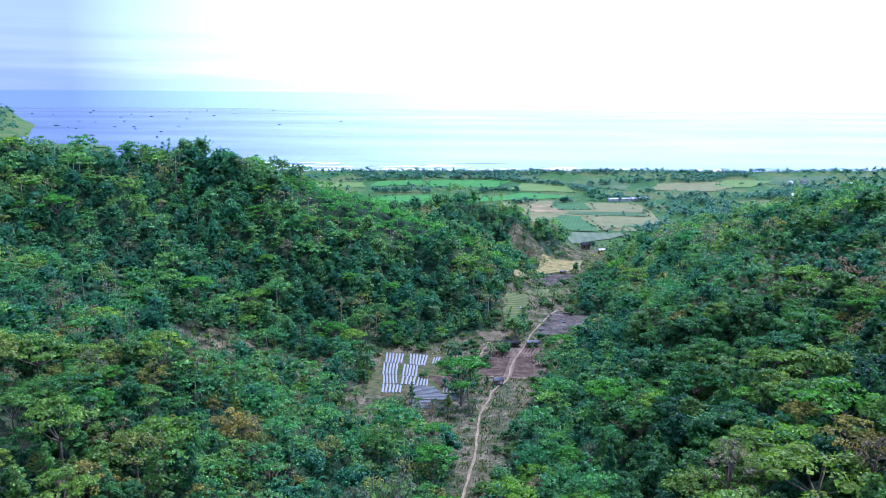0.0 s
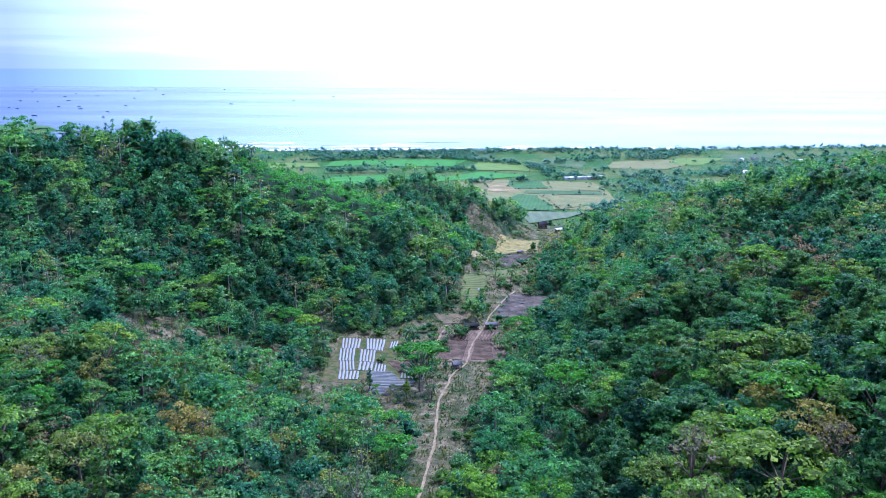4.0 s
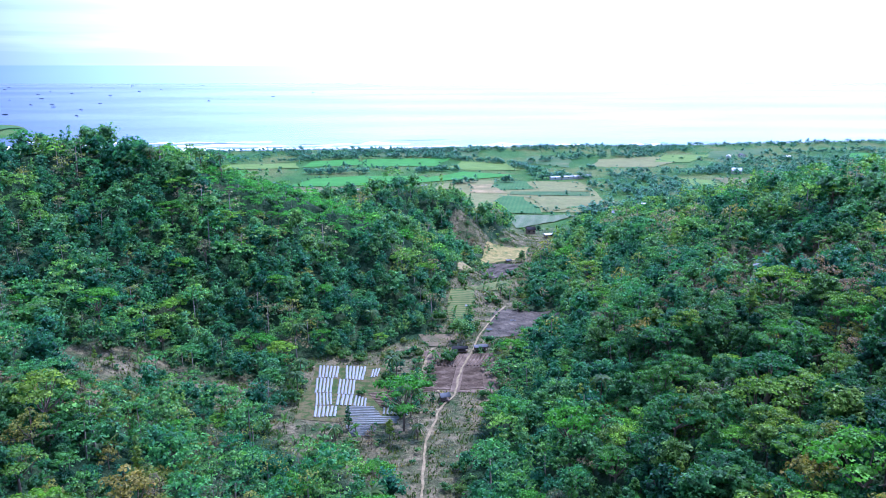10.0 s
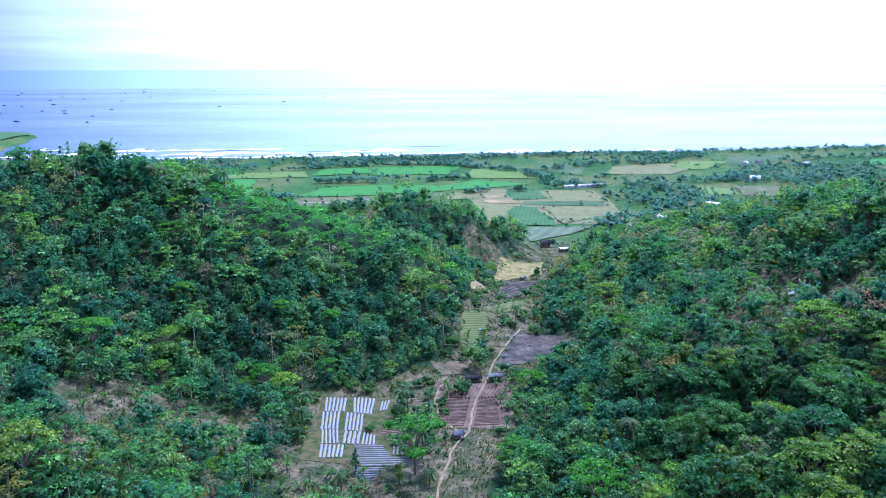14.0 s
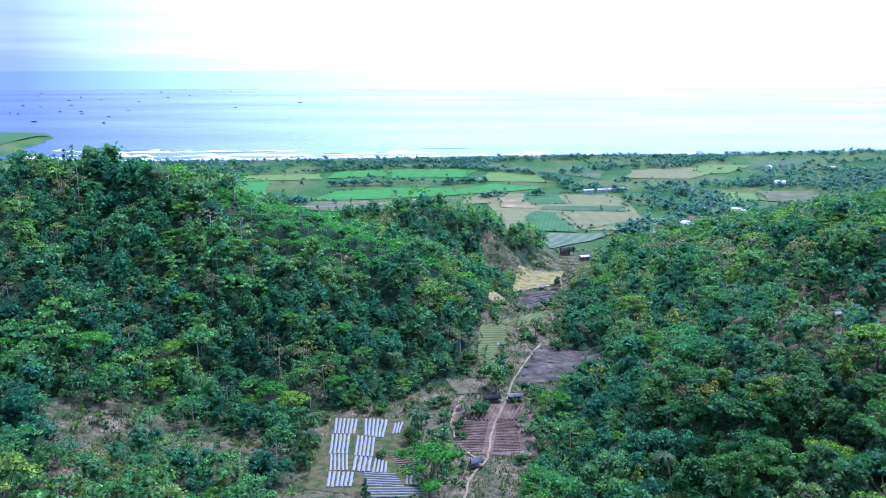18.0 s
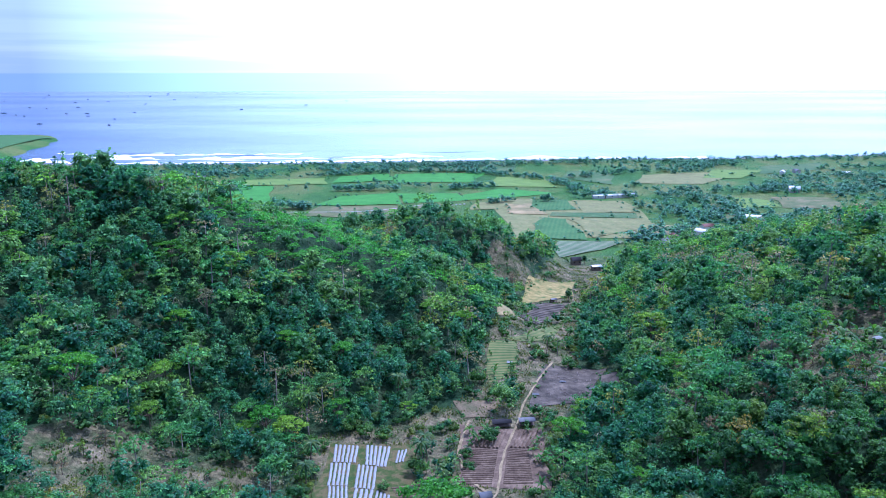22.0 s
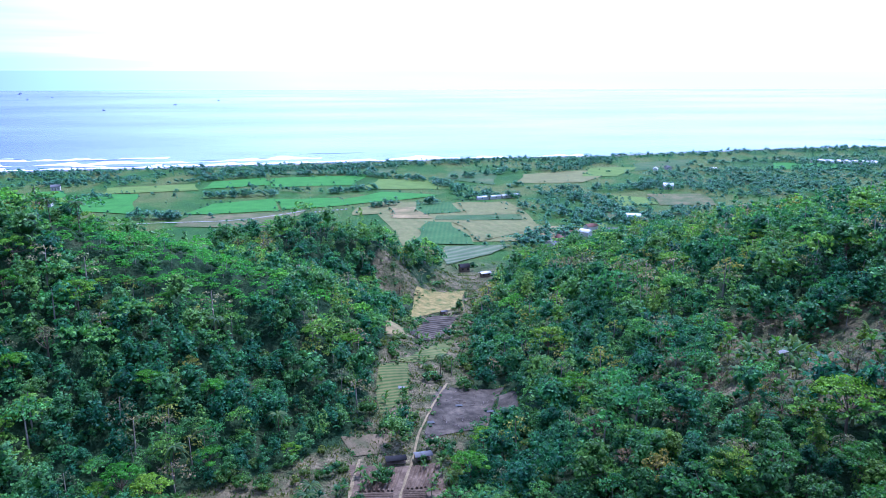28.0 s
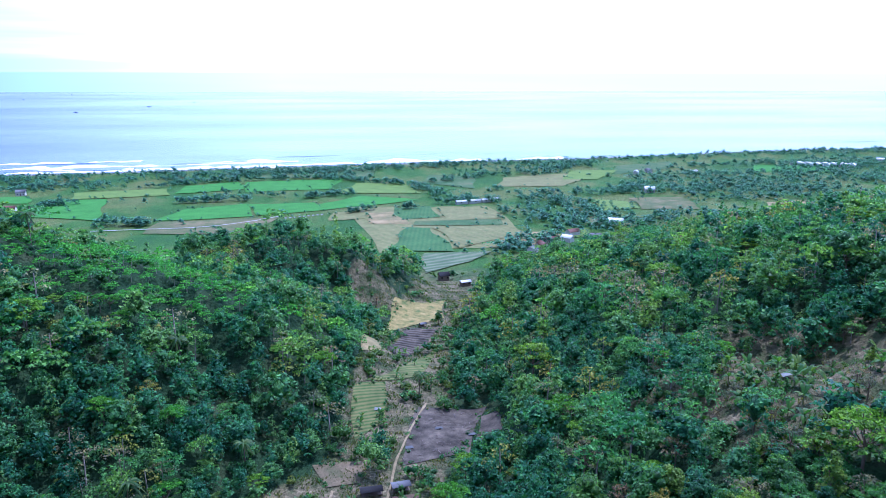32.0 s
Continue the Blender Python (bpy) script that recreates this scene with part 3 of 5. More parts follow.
def lobes_of(rs, kind):
    """Crown lobes (centre, radii) of a tree of about one shape, feet at 0, in metres."""
    out = []
    if kind in ("broad", "dense"):
        full = kind == "dense"
        h, w = (rs.uniform(5.5, 8), rs.uniform(1.9, 2.7)) if full else (rs.uniform(6.3, 9), rs.uniform(2.5, 3.5))
        deep, many = (h * 0.72, 20) if full else (rs.uniform(4.6, 5.8), 22)
        sway = rs.uniform(-0.5, 0.5, 2)
        for k in range(many):
            t = (k + 0.5) / many
            q = w * 0.82 * math.sqrt(max(0.0, 1 - t ** 2.4)) * rs.uniform(0.72, 1.12)
            r, a = w * rs.uniform(0.22, 0.4), 2.4 * k + rs.uniform(-0.4, 0.4)
            z = h - deep + (deep - r) * t + rs.uniform(-0.5, 0.5)
            out.append(((math.cos(a) * q + sway[0] * t, math.sin(a) * q + sway[1] * t, z), (r, r, r * rs.uniform(0.65, 0.95))))
        out.append(((0, 0, h - deep * 0.55), (w * 0.62, w * 0.62, deep * 0.36)))
        return out, h
    if kind in ("umbrella", "vivid"):
        h, w = rs.uniform(7, 9.5), rs.uniform(3.0, 4.3)
        for k in range(17):
            a, q = 2.4 * k + rs.uniform(-0.3, 0.3), math.sqrt((k + 0.4) / 17) * w
            r = rs.uniform(0.22, 0.36) * w
            out.append(((math.cos(a) * q, math.sin(a) * q, h - 0.6 - 1.9 * (q / w) ** 2 - rs.uniform(0, 1.3)), (r, r * rs.uniform(0.7, 1), r * 0.3)))
        return out, h
    if kind == "slim":
        h, w = rs.uniform(8, 11), rs.uniform(1.5, 2.2)
        for k in range(12):
            t, a = (k + 0.5) / 12, 2.4 * k
            r, q = w * rs.uniform(0.38, 0.6) * (1.1 - 0.5 * t), w * 0.6 * (1.1 - t)
            out.append(((math.cos(a) * q, math.sin(a) * q, h * (0.28 + 0.66 * t)), (r, r, r * 0.75)))
        return out, h
    if kind in ("thin", "golden"):
        h, w = rs.uniform(7, 9.5), rs.uniform(2.4, 3.4)
        for k in range(15):
            a, q = 2.4 * k, math.sqrt((k + 0.3) / 15) * w
            r = rs.uniform(0.55, 1.0)
            out.append(((math.cos(a) * q, math.sin(a) * q, h - 0.5 - 2.6 * (q / w) ** 2 - rs.uniform(0, 1.8)), (r, r, r * 0.65)))
        return out, h
    h, w = rs.uniform(2.2, 3.4), rs.uniform(1.3, 2.0)      # shrub
    for k in range(6):
        a, r = 1.05 * k, rs.uniform(0.6, 1.1) * w * 0.6
        out.append(((math.cos(a) * w * 0.5, math.sin(a) * w * 0.5, h * rs.uniform(0.3, 0.75)), (r, r, r * 0.8)))
    return out, h


def wood_of(rs, lobes, h, sides=6):
    """Trunk with limbs that reach into the lobes."""
    fork = (rs.uniform(-0.25, 0.25), rs.uniform(-0.25, 0.25), h * 0.42)
    out = [limb((0, 0, -1.2), fork, 0.026 * h, 0.017 * h, sides)]
    for c, r in lobes[::2]:
        mid = tuple(0.55 * a + 0.45 * b for a, b in zip(fork, c))
        mid = (mid[0], mid[1], mid[2] - 0.25)
        out += [limb(fork, mid, 0.013 * h, 0.009 * h, 4), limb(mid, c, 0.009 * h, 0.03, 4)]
    return joined(out)


PALEBARK = plain("pale_bark", (0.3, 0.26, 0.21), 0.9, scale=0.6)
GREENS = {
    "broad": ((0.03, 0.12, 0.058), (0.062, 0.195, 0.058), (0.155, 0.275, 0.048)),
    "dense": ((0.024, 0.098, 0.05), (0.045, 0.16, 0.064), (0.09, 0.22, 0.066)),
    "umbrella": ((0.04, 0.165, 0.052), (0.08, 0.23, 0.045), (0.18, 0.3, 0.035)),
    "vivid": ((0.07, 0.27, 0.03), (0.11, 0.32, 0.026), (0.2, 0.37, 0.03)),
    "slim": ((0.03, 0.135, 0.062), (0.08, 0.22, 0.055), (0.2, 0.3, 0.042)),
    "thin": ((0.12, 0.165, 0.11), (0.19, 0.195, 0.125), (0.27, 0.2, 0.135)),
    "golden": ((0.14, 0.21, 0.05), (0.22, 0.235, 0.05), (0.28, 0.225, 0.055)),
    "shrub": ((0.045, 0.15, 0.045), (0.085, 0.21, 0.045), (0.19, 0.26, 0.055)),
}
GREENS = {k: [(a * 1.04, b, c * 0.95) for a, b, c in v] for k, v in GREENS.items()}
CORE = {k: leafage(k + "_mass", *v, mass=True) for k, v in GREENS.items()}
# greens of the farther, joined woods: haze put into the colour, bluer and lighter
HAZED = {k: [(a * 1.12, b * 1.26, min(c * 1.95, 0.68 * b) if k not in ("thin", "golden") else c * 1.25) for a, b, c in v] for k, v in GREENS.items()}
FARCORE = {k: leafage(k + "_far_mass", *v, own=False, mass=True) for k, v in HAZED.items()}
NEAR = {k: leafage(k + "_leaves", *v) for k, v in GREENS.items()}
FAR = {k: leafage(k + "_far_leaves", *v, own=False) for k, v in HAZED.items()}
LEAVES = {"broad": (1050, 0.32), "dense": (880, 0.29), "umbrella": (950, 0.3), "vivid": (1050, 0.29), "slim": (680, 0.3), "thin": (480, 0.26), "golden": (640, 0.28), "shrub": (230, 0.28)}
KIND_NAME = {"broad": ("broadleaf_tree", "round-crowned dark green broadleaf tree on the wooded slope"),
             "dense": ("dome_tree", "dark green tree with a dense domed crown"),
             "umbrella": ("umbrella_tree", "spreading fresh green tree with a flat feathery crown"),
             "vivid": ("umbrella_tree", "vivid lime green tree with a broad flat feathery crown"),
             "slim": ("slender_tree", "slender tall green tree with a narrow crown"),
             "thin": ("dry_tree", "half-bare tree with thin greyish olive leaves"),
             "golden": ("yellowing_tree", "yellowing tree with a loose golden green crown"),
             "shrub": ("shrub", "low leafy green shrub growing among dry grass")}
rs = np.random.RandomState(7)


def thickness(x, y):
    """How thickly trees stand at a place, from 0 to 1."""
    xr = np.interp(y, [100, 150, 190, 237, 285, 340, 400, 440, 500], [-3, 2, 9, 20, 33, 44, 56, 70, 92])
    xl = np.interp(y, [100, 130, 178, 205, 219, 264, 270, 290, 340, 389, 442, 480], [-9, -9, -9, -40, -46, -44, -28, -2, 10, 21, 36, 52])
    floor = (x > xl) & (x < xr) & (y < 520)
    d = np.where(floor, np.where(y > 268, 0.5, 0.26), 1.0)
    d = np.where(floor & (x < -2) & (x > -14) & (y > 221) & (y < 262), 0.75, d)
    d = np.where(floor & (x > 6) & (x < 20) & (y > 292) & (y < 322), 0.9, d)
    d = np.where(floor & (x > 31) & (y > 325) & (y < 372), 0.6, d)
    d = np.where(floor & (x > 4) & (x < 31) & (y > 322) & (y < 366), 0.4, d)
    for c in CLEARED.values():
        if c[0][1] < 500:
            mx, my = sum(q[0] for q in c) / 4, sum(q[1] for q in c) / 4
            wider = [(qx + 3.5 * (qx - mx) / math.hypot(qx - mx, qy - my), qy + 3.5 * (qy - my) / math.hypot(qx - mx, qy - my) - 3.0) for qx, qy in c]
            d = np.where(inside(wider, x, y), 0.0, d)
    for cx, cy, rx, ry in ((-80, 236, 26, 9), (-118, 205, 10, 9)):
        d = np.minimum(d, np.where(((x - cx) / rx) ** 2 + ((y - cy) / ry) ** 2 < 1, 0.5, 1))
    d = np.where((x > -37) & (x < -13) & (y > 208) & (y < 263), 0.0, d)
    d = np.where((x > -2) & (x < 18) & (y > 236) & (y < 280), 0.03, d)
    p = np.array(PATH_LINE)
    d = np.where((np.abs(x - np.interp(y, p[:, 1], p[:, 0])) < 3) & (y < 330), 0.0, d)
    return np.where(y > 500, 0, d), floor


def scatter(step, x0, x1, y0, y1, seed):
    r = np.random.RandomState(seed)
    a, b = np.meshgrid(np.arange(x0, x1, step), np.arange(y0, y1, step))
    a = a.ravel() + r.uniform(-0.48, 0.48, a.size) * step
    b = b.ravel() + r.uniform(-0.48, 0.48, b.size) * step
    d, floor = thickness(a, b)
    keep = r.uniform(size=a.size) < d
    return a[keep], b[keep], floor[keep]


px, py, onfloor = scatter(4.4, -330, 300, 8, 500, 11)
keep = np.abs(px + 5) < 45 + 0.62 * py
px, py, onfloor = px[keep], py[keep], onfloor[keep]
chance = {"broad": 0.31, "dense": 0.21, "umbrella": 0.13, "vivid": 0.035, "slim": 0.18, "thin": 0.055, "golden": 0.025, "shrub": 0.055}
names = list(chance)
kinds = rs.choice(names, len(px), p=list(chance.values()))
warm = (py < 205) & (rs.uniform(size=len(px)) < np.where(px < -4, 0.55, 0.13))
kinds = np.where(warm, rs.choice(["umbrella", "golden", "thin", "slim"], len(px), p=[0.42, 0.28, 0.15, 0.15]), kinds)
patch = lumps(px, py, 60, 21)
kinds = np.where((patch > 0.9) & (rs.uniform(size=len(px)) < 0.6), "umbrella", kinds)
kinds = np.where((patch < -1.0) & (rs.uniform(size=len(px)) < 0.25), "thin", kinds)
broadly = lumps(px, py, 48, 31)
kinds = np.where((broadly > 0.55) & (rs.uniform(size=len(px)) < 0.35), rs.choice(["slim", "umbrella", "vivid", "golden"], len(px), p=[0.45, 0.3, 0.15, 0.1]), kinds)
kinds = np.where((broadly < -0.5) & (rs.uniform(size=len(px)) < 0.5), "dense", kinds)
grove = ((px + 60) / 36) ** 2 + ((py - 350) / 25) ** 2 < 1
kinds = np.where(grove, "vivid", kinds)
kinds = np.where(onfloor & (rs.uniform(size=len(px)) < np.where(py > 322, 0.95, 0.75)), "shrub", kinds)
sizes = np.clip(rs.lognormal(0, 0.27, len(px)), 0.55, 1.8)
sizes = np.where(grove, 0.62, sizes)
bushes = onfloor & (px < -1) & (px > -15) & (py > 218) & (py < 264)
kinds, sizes = np.where(bushes, "dense", kinds), np.where(bushes, 0.55, sizes)
tints = np.clip(rs.uniform(size=len(px)) * 0.6 + 0.2 * (broadly + 0.9) + 0.08 * lumps(px, py, 20, 22), 0, 1)
# tint lightened farther up the valley, in place of haze
tints = np.clip(tints + 0.15 * np.clip((py - 220) / 150, 0, 1), 0, 1)
tints = np.where(grove, rs.uniform(0.1, 0.5, len(px)), tints)
crest = (px < -60) & (py > 300) & (land(px, py) > 108) & (rs.uniform(size=len(px)) < 0.12)
sizes = np.where(crest, sizes * 1.4, sizes)
kinds = np.where(crest & (rs.uniform(size=len(px)) < 0.6), "umbrella", kinds)
pz = land(px, py)

# how near a tree is ever seen from over the valley, and whether a ridge hides it
reach = np.maximum((161 - pz) * 1.8, np.hypot(px, np.maximum(py - 105, 0)))
hidden = np.ones(len(px), bool)
for ex, ey, ez in ((0, 10, 166), (0, 105, 172)):
    clear = np.ones(len(px), bool)
    for t in np.linspace(0.3, 0.94, 22):
        clear &= land(ex + (px - ex) * t, ey + (py - ey) * t) + 4 < ez + (pz + 9 - ez) * t
    hidden &= ~clear
# the nearest trees, each a thing of its own
near = (py > 66) & (py < 330) & ~hidden | onfloor
PROTO = {}
for kind in names:
    PROTO[kind] = []
    for k in range(5):
        lob, h = lobes_of(rs, kind)
        lv, lf = leaves(rs, lob, *LEAVES[kind])
        cv, cf = ball(lob[-1:] + lob[1:-1:2] if kind not in ("thin", "golden") else lob[:1], 0)
        if kind in ("thin", "golden"):
            cv = cv * 0.5 + np.array([0, 0, h * 0.35])
        v = np.concatenate([lv, cv])
        PROTO[kind].append([mesh_of(kind + "_crown", v, [lf, cf + len(lv)], [NEAR[kind], CORE[kind]]), mesh_of(kind + "_trunk", *wood_of(rs, lob, h), BARK), None])


def tree(kind, x, y, size, k=None):
    """One tree with trunk and crown, standing on the ground."""
    p = PROTO[kind][rs.randint(5) if k is None else k]
    m = pose(x, y, float(land(x, y)) - 0.2, 0, 0, rs.uniform(0, 360)) @ Matrix.Diagonal((size, size, size * rs.uniform(0.9, 1.1), 1))
    if p[2] is None:
        ob = p[2] = new(KIND_NAME[kind][0], None)
        part("trunk", p[1], ob)
        part("crown", p[0], ob)
        tagged(ob, KIND_NAME[kind][1], "shrub" if kind == "shrub" else "tree", "trees of the valley")
        ob.matrix_basis = m
        return ob
    ob = copy_thing(p[2], m)
    ob.matrix_basis = m
    return ob


count = dict.fromkeys(names, 0)
single = np.zeros(len(px), bool)
for i in sorted(np.where(near)[0], key=lambda k: reach[k]):
    if count[kinds[i]] < {"thin": 130, "golden": 130, "shrub": 190}.get(kinds[i], 200):
        count[kinds[i]] += 1
        single[i] = True
        tree(kinds[i], px[i], py[i], sizes[i])
for kind, x, y, s in (("vivid", -54, 261, 1.25), ("vivid", -59, 190, 1.3), ("vivid", -81, 145, 1.2), ("vivid", -7, 141, 1.1), ("golden", 53, 121, 1.3), ("golden", 59, 130, 1.2), ("golden", 38, 186, 1.1),
                      ("thin", 36, 104, 1.45), ("golden", 51, 102, 1.3), ("thin", -72, 136, 1.3), ("thin", -76, 189, 1.2), ("vivid", 121, 287, 1.1), ("vivid", 59, 275, 1.2), ("umbrella", -148, 366, 1.5), ("umbrella", -170, 352, 1.4),
                      ("umbrella", -160, 350, 1.1), ("thin", -80, 296, 1.3), ("golden", -45, 300, 1.1), ("broad", -40, 325, 1.2), ("broad", 90, 166, 1.5), ("broad", 114, 229, 1.4), ("umbrella", 46, 132, 1.2), ("broad", 69, 487, 0.7), ("dense", 49, 410, 1.0), ("broad", 55, 402, 0.9), ("dense", 137, 250, 1.8), ("dense", 143, 244, 1.7), ("dense", 134, 257, 1.6),
                      ("shrub", -28, 267, 1.5), ("shrub", -23, 266, 1.5), ("shrub", -33, 268, 1.4), ("shrub", -20, 238.5, 0.9), ("shrub", -12, 246, 1.5), ("shrub", 0, 256, 1.2), ("shrub", 1, 250, 1.1)):
    tree(kind, x, y, s)

# weeds and young growth on the bare clearings and along the edges of the valley's fields
WEEDS = []
for x0, x1, y0, y1, many in ((-104, -48, 206, 254, 130), (76, 132, 212, 276, 170), (-8, 12, 186, 232, 30), (-38, -10, 200, 218, 34), (14, 34, 425, 450, 22)):
    for k in range(many):
        x, y = rs.uniform(x0, x1), rs.uniform(y0, y1)
        if k % 4:
            WEEDS.append((x, y, rs.uniform(0.25, 0.7)))
        else:
            tree("thin" if k % 3 else "slim", x, y, rs.uniform(0.35, 0.75))
for c in CLEARED.values():
    if 278 < c[0][1] < 425:
        for (ax, ay), (bx, by) in zip(c, c[1:] + c[:1]):
            for k in range(int(math.hypot(bx - ax, by - ay) / 2.2)):
                t = rs.uniform()
                WEEDS.append((ax + (bx - ax) * t + rs.normal() * 0.7, ay + (by - ay) * t + rs.normal() * 0.7, rs.uniform(0.2, 0.55)))
WEEDS = np.array(WEEDS)

# the rest of the woods, joined by kind: finer where they are passed nearer
FOREST = {"broad": (230, 0.54), "dense": (200, 0.48), "umbrella": (210, 0.5), "vivid": (220, 0.5), "slim": (160, 0.48), "thin": (120, 0.4), "golden": (130, 0.42), "shrub": (50, 0.42)}
for kind in names:
    many, big = FOREST[kind]
    protos = []
    for fine, coarse in ((1.5, 0.78), (1.0, 1.0), (0.36, 1.6)):
        for k in range(6):
            lob, h = lobes_of(rs, kind)
            inner = [lob[-1]] + [lob[j] for j in range(0, len(lob) - 1, 4)]
            protos.append((*leaves(rs, lob, int(many * fine), big * coarse), ball(inner, -1)))
    idx = np.where((kinds == kind) & ~single)[0]
    if kind == "shrub":        # undergrowth in the gaps of the woods
        ux, uy, _ = scatter(6.2, -190, 150, 80, 400, 91)
        seen = np.abs(ux) < 40 + 0.55 * uy
        ux, uy = np.concatenate([ux[seen], WEEDS[:, 0]]), np.concatenate([uy[seen], WEEDS[:, 1]])
        grown = np.concatenate([rs.uniform(0.9, 1.7, seen.sum()), WEEDS[:, 2]])
        px, py, pz = np.concatenate([px, ux]), np.concatenate([py, uy]), np.concatenate([pz, land(ux, uy)])
        sizes, tints = np.concatenate([sizes, grown]), np.concatenate([tints, rs.uniform(0, 0.8, len(ux))])
        reach, hidden = np.concatenate([reach, np.full(len(ux), 230)]), np.concatenate([hidden, np.zeros(len(ux), bool)])
        idx = np.concatenate([idx, np.arange(len(px) - len(ux), len(px))])
    V, F, W, G, T, U, S, nv, nw = [], [], [], [], [], [], [], 0, 0
    for i in idx:
        lv, lf, (cv, cf) = protos[rs.randint(6) + (12 if hidden[i] or py[i] < 62 else 0 if reach[i] < 200 else 6)]
        a, s = rs.uniform(0, 6.28), sizes[i]
        m = np.array([[math.cos(a), -math.sin(a), 0], [math.sin(a), math.cos(a), 0], [0, 0, rs.uniform(0.9, 1.1)]]) * s
        o = np.array([px[i], py[i], pz[i] - 0.3])
        V.append(lv @ m.T + o)
        F.append(lf + nv)
        T.append(np.full(len(lv), tints[i]))
        nv += len(lv)
        if kind in ("thin", "golden") or kind in ("umbrella", "vivid") and rs.uniform() < 0.4:
            S.append(limb(o - [0, 0, 1], o + [rs.uniform(-0.6, 0.6), rs.uniform(-0.6, 0.6), 7.2 * s], 0.2 * s, 0.09 * s, 3))
        if kind not in ("thin", "golden"):
            W.append(cv @ m.T + o)
            G.append(cf + nw)
            U.append(np.full(len(cv), tints[i]))
            nw += len(cv)
    if not V:
        continue
    forest = new("forest", None)
    tagged(forest, "dense mixed tropical forest of green crowns on the hillsides", "forest", kind="stuff")
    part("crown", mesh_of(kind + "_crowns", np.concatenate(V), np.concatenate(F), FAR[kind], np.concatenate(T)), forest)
    if S:
        part("trunk", mesh_of(kind + "_trunks", *joined(S), PALEBARK), forest, "slim pale grey tree trunks")
    if W:
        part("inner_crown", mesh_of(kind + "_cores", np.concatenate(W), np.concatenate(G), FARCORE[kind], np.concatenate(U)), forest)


# ---- woods and hedges of the plain, as one stuff ----
def clump(points, line, half, many, r):
    p = np.array(line, float)
    s = np.concatenate([[0], np.cumsum(np.hypot(*np.diff(p, axis=0).T))])
    t = r.uniform(0, s[-1], many)
    points.append(np.stack([np.interp(t, s, p[:, 0]) + r.normal(size=many) * half * 0.6, np.interp(t, s, p[:, 1]) + r.normal(size=many) * half * 0.6], 1))


# copse greens paled towards blue, the distant haze painted into them
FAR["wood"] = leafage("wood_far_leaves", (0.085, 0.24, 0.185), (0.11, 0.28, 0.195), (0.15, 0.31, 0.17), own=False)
r = np.random.RandomState(5)
spots = []
for line, half, many in (
        ([(-147, 905), (-113, 920), (-76, 925)], 7, 60), ([(0, 928), (23, 918), (79, 874), (99, 851)], 8, 80), ([(99, 851), (110, 777), (152, 736)], 8, 90),
        ([(-120, 779), (-88, 783), (-59, 784)], 6, 45), ([(-11, 792), (30, 807)], 7, 35), ([(160, 700), (165, 620), (205, 625), (215, 690), (190, 760)], 22, 260),
        ([(27, 1045), (128, 1070), (252, 1087)], 16, 330), ([(252, 1087), (333, 1060), (481, 1075), (615, 1090), (900, 1100)], 34, 560), ([(282, 800), (330, 770), (415, 775), (500, 760)], 26, 300),
        ([(365, 899), (468, 890), (590, 870)], 18, 160), ([(330, 850), (450, 830), (560, 820), (700, 840)], 38, 420), ([(560, 930), (760, 930)], 40, 240), ([(-480, 1015), (-300, 1020), (-150, 1030), (0, 1055), (200, 1075)], 12, 420), ([(-180, 950), (-60, 975), (60, 985)], 24, 240), ([(-420, 930), (-250, 955)], 24, 120), ([(60, 1000), (200, 1030), (330, 1010)], 26, 260), ([(-180, 880), (-60, 925), (40, 940)], 7, 70), ([(120, 880), (190, 925), (290, 960)], 9, 80), ([(180, 780), (260, 770), (330, 830)], 10, 70), ([(420, 960), (560, 980), (700, 950)], 18, 130), ([(150, 950), (330, 990)], 10, 70), ([(-330, 870), (-200, 880)], 7, 36), ([(-292, 896), (-255, 909), (-208, 912)], 14, 80), ([(-470, 950), (-350, 975), (-200, 985)], 22, 130),
        ([(-226, 775), (-211, 788)], 7, 26), ([(-158, 680), (-140, 677), (-117, 676)], 7, 42), ([(25, 706), (42, 714)], 4, 14), ([(62, 712), (81, 717)], 3, 10),
        ([(99, 741), (111, 739), (130, 737)], 3, 10), ([(159, 789), (174, 827)], 4, 7), ([(-200, 1000), (0, 1040)], 16, 130), ([(-80, 960), (30, 985)], 10, 50), ([(-30, 800), (-90, 830)], 5, 14),
        ([(150, 585), (120, 555), (105, 535)], 9, 60), ([(200, 600), (260, 640), (330, 650)], 12, 90), ([(330, 720), (420, 720), (560, 700)], 14, 110), ([(280, 771), (300, 800)], 8, 30),
        ([(-780, 1530), (-735, 1460)], 6, 10), ([(-900, 1500), (-850, 1515), (-790, 1520)], 8, 24), ([(-1300, 1500), (-1000, 1480)], 25, 70), ([(-860, 1250), (-800, 1260)], 5, 16), ([(-700, 1050), (-560, 1010), (-480, 990)], 25, 110),
        ([(-330, 730), (-280, 700), (-230, 690)], 14, 60), ([(-300, 620), (-200, 610), (-150, 625)], 14, 60), ([(237, 915), (266, 927)], 6, 8), ([(600, 1000), (900, 1000)], 30, 140),
        ([(-2300, 2500), (-1900, 2500), (-1500, 2150), (-1250, 1850)], 130, 420), ([(-2300, 2200), (-1700, 2100), (-1300, 1750)], 130, 260)):
    clump(spots, line, half, many, r)
for c in ((87, 547), (112, 559), (237, 915), (266, 927), (316, 640), (298, 675), (-196, 742), (-152, 821), (-144, 773), (-27, 700), (-98, 673), (-735, 1455), (104, 548)):
    spots.append(np.array([c], float))
spots.append(np.stack([r.normal(-1600, 230, 520), r.normal(2150, 230, 520)], 1))
tall = sum(len(k) for k in spots)
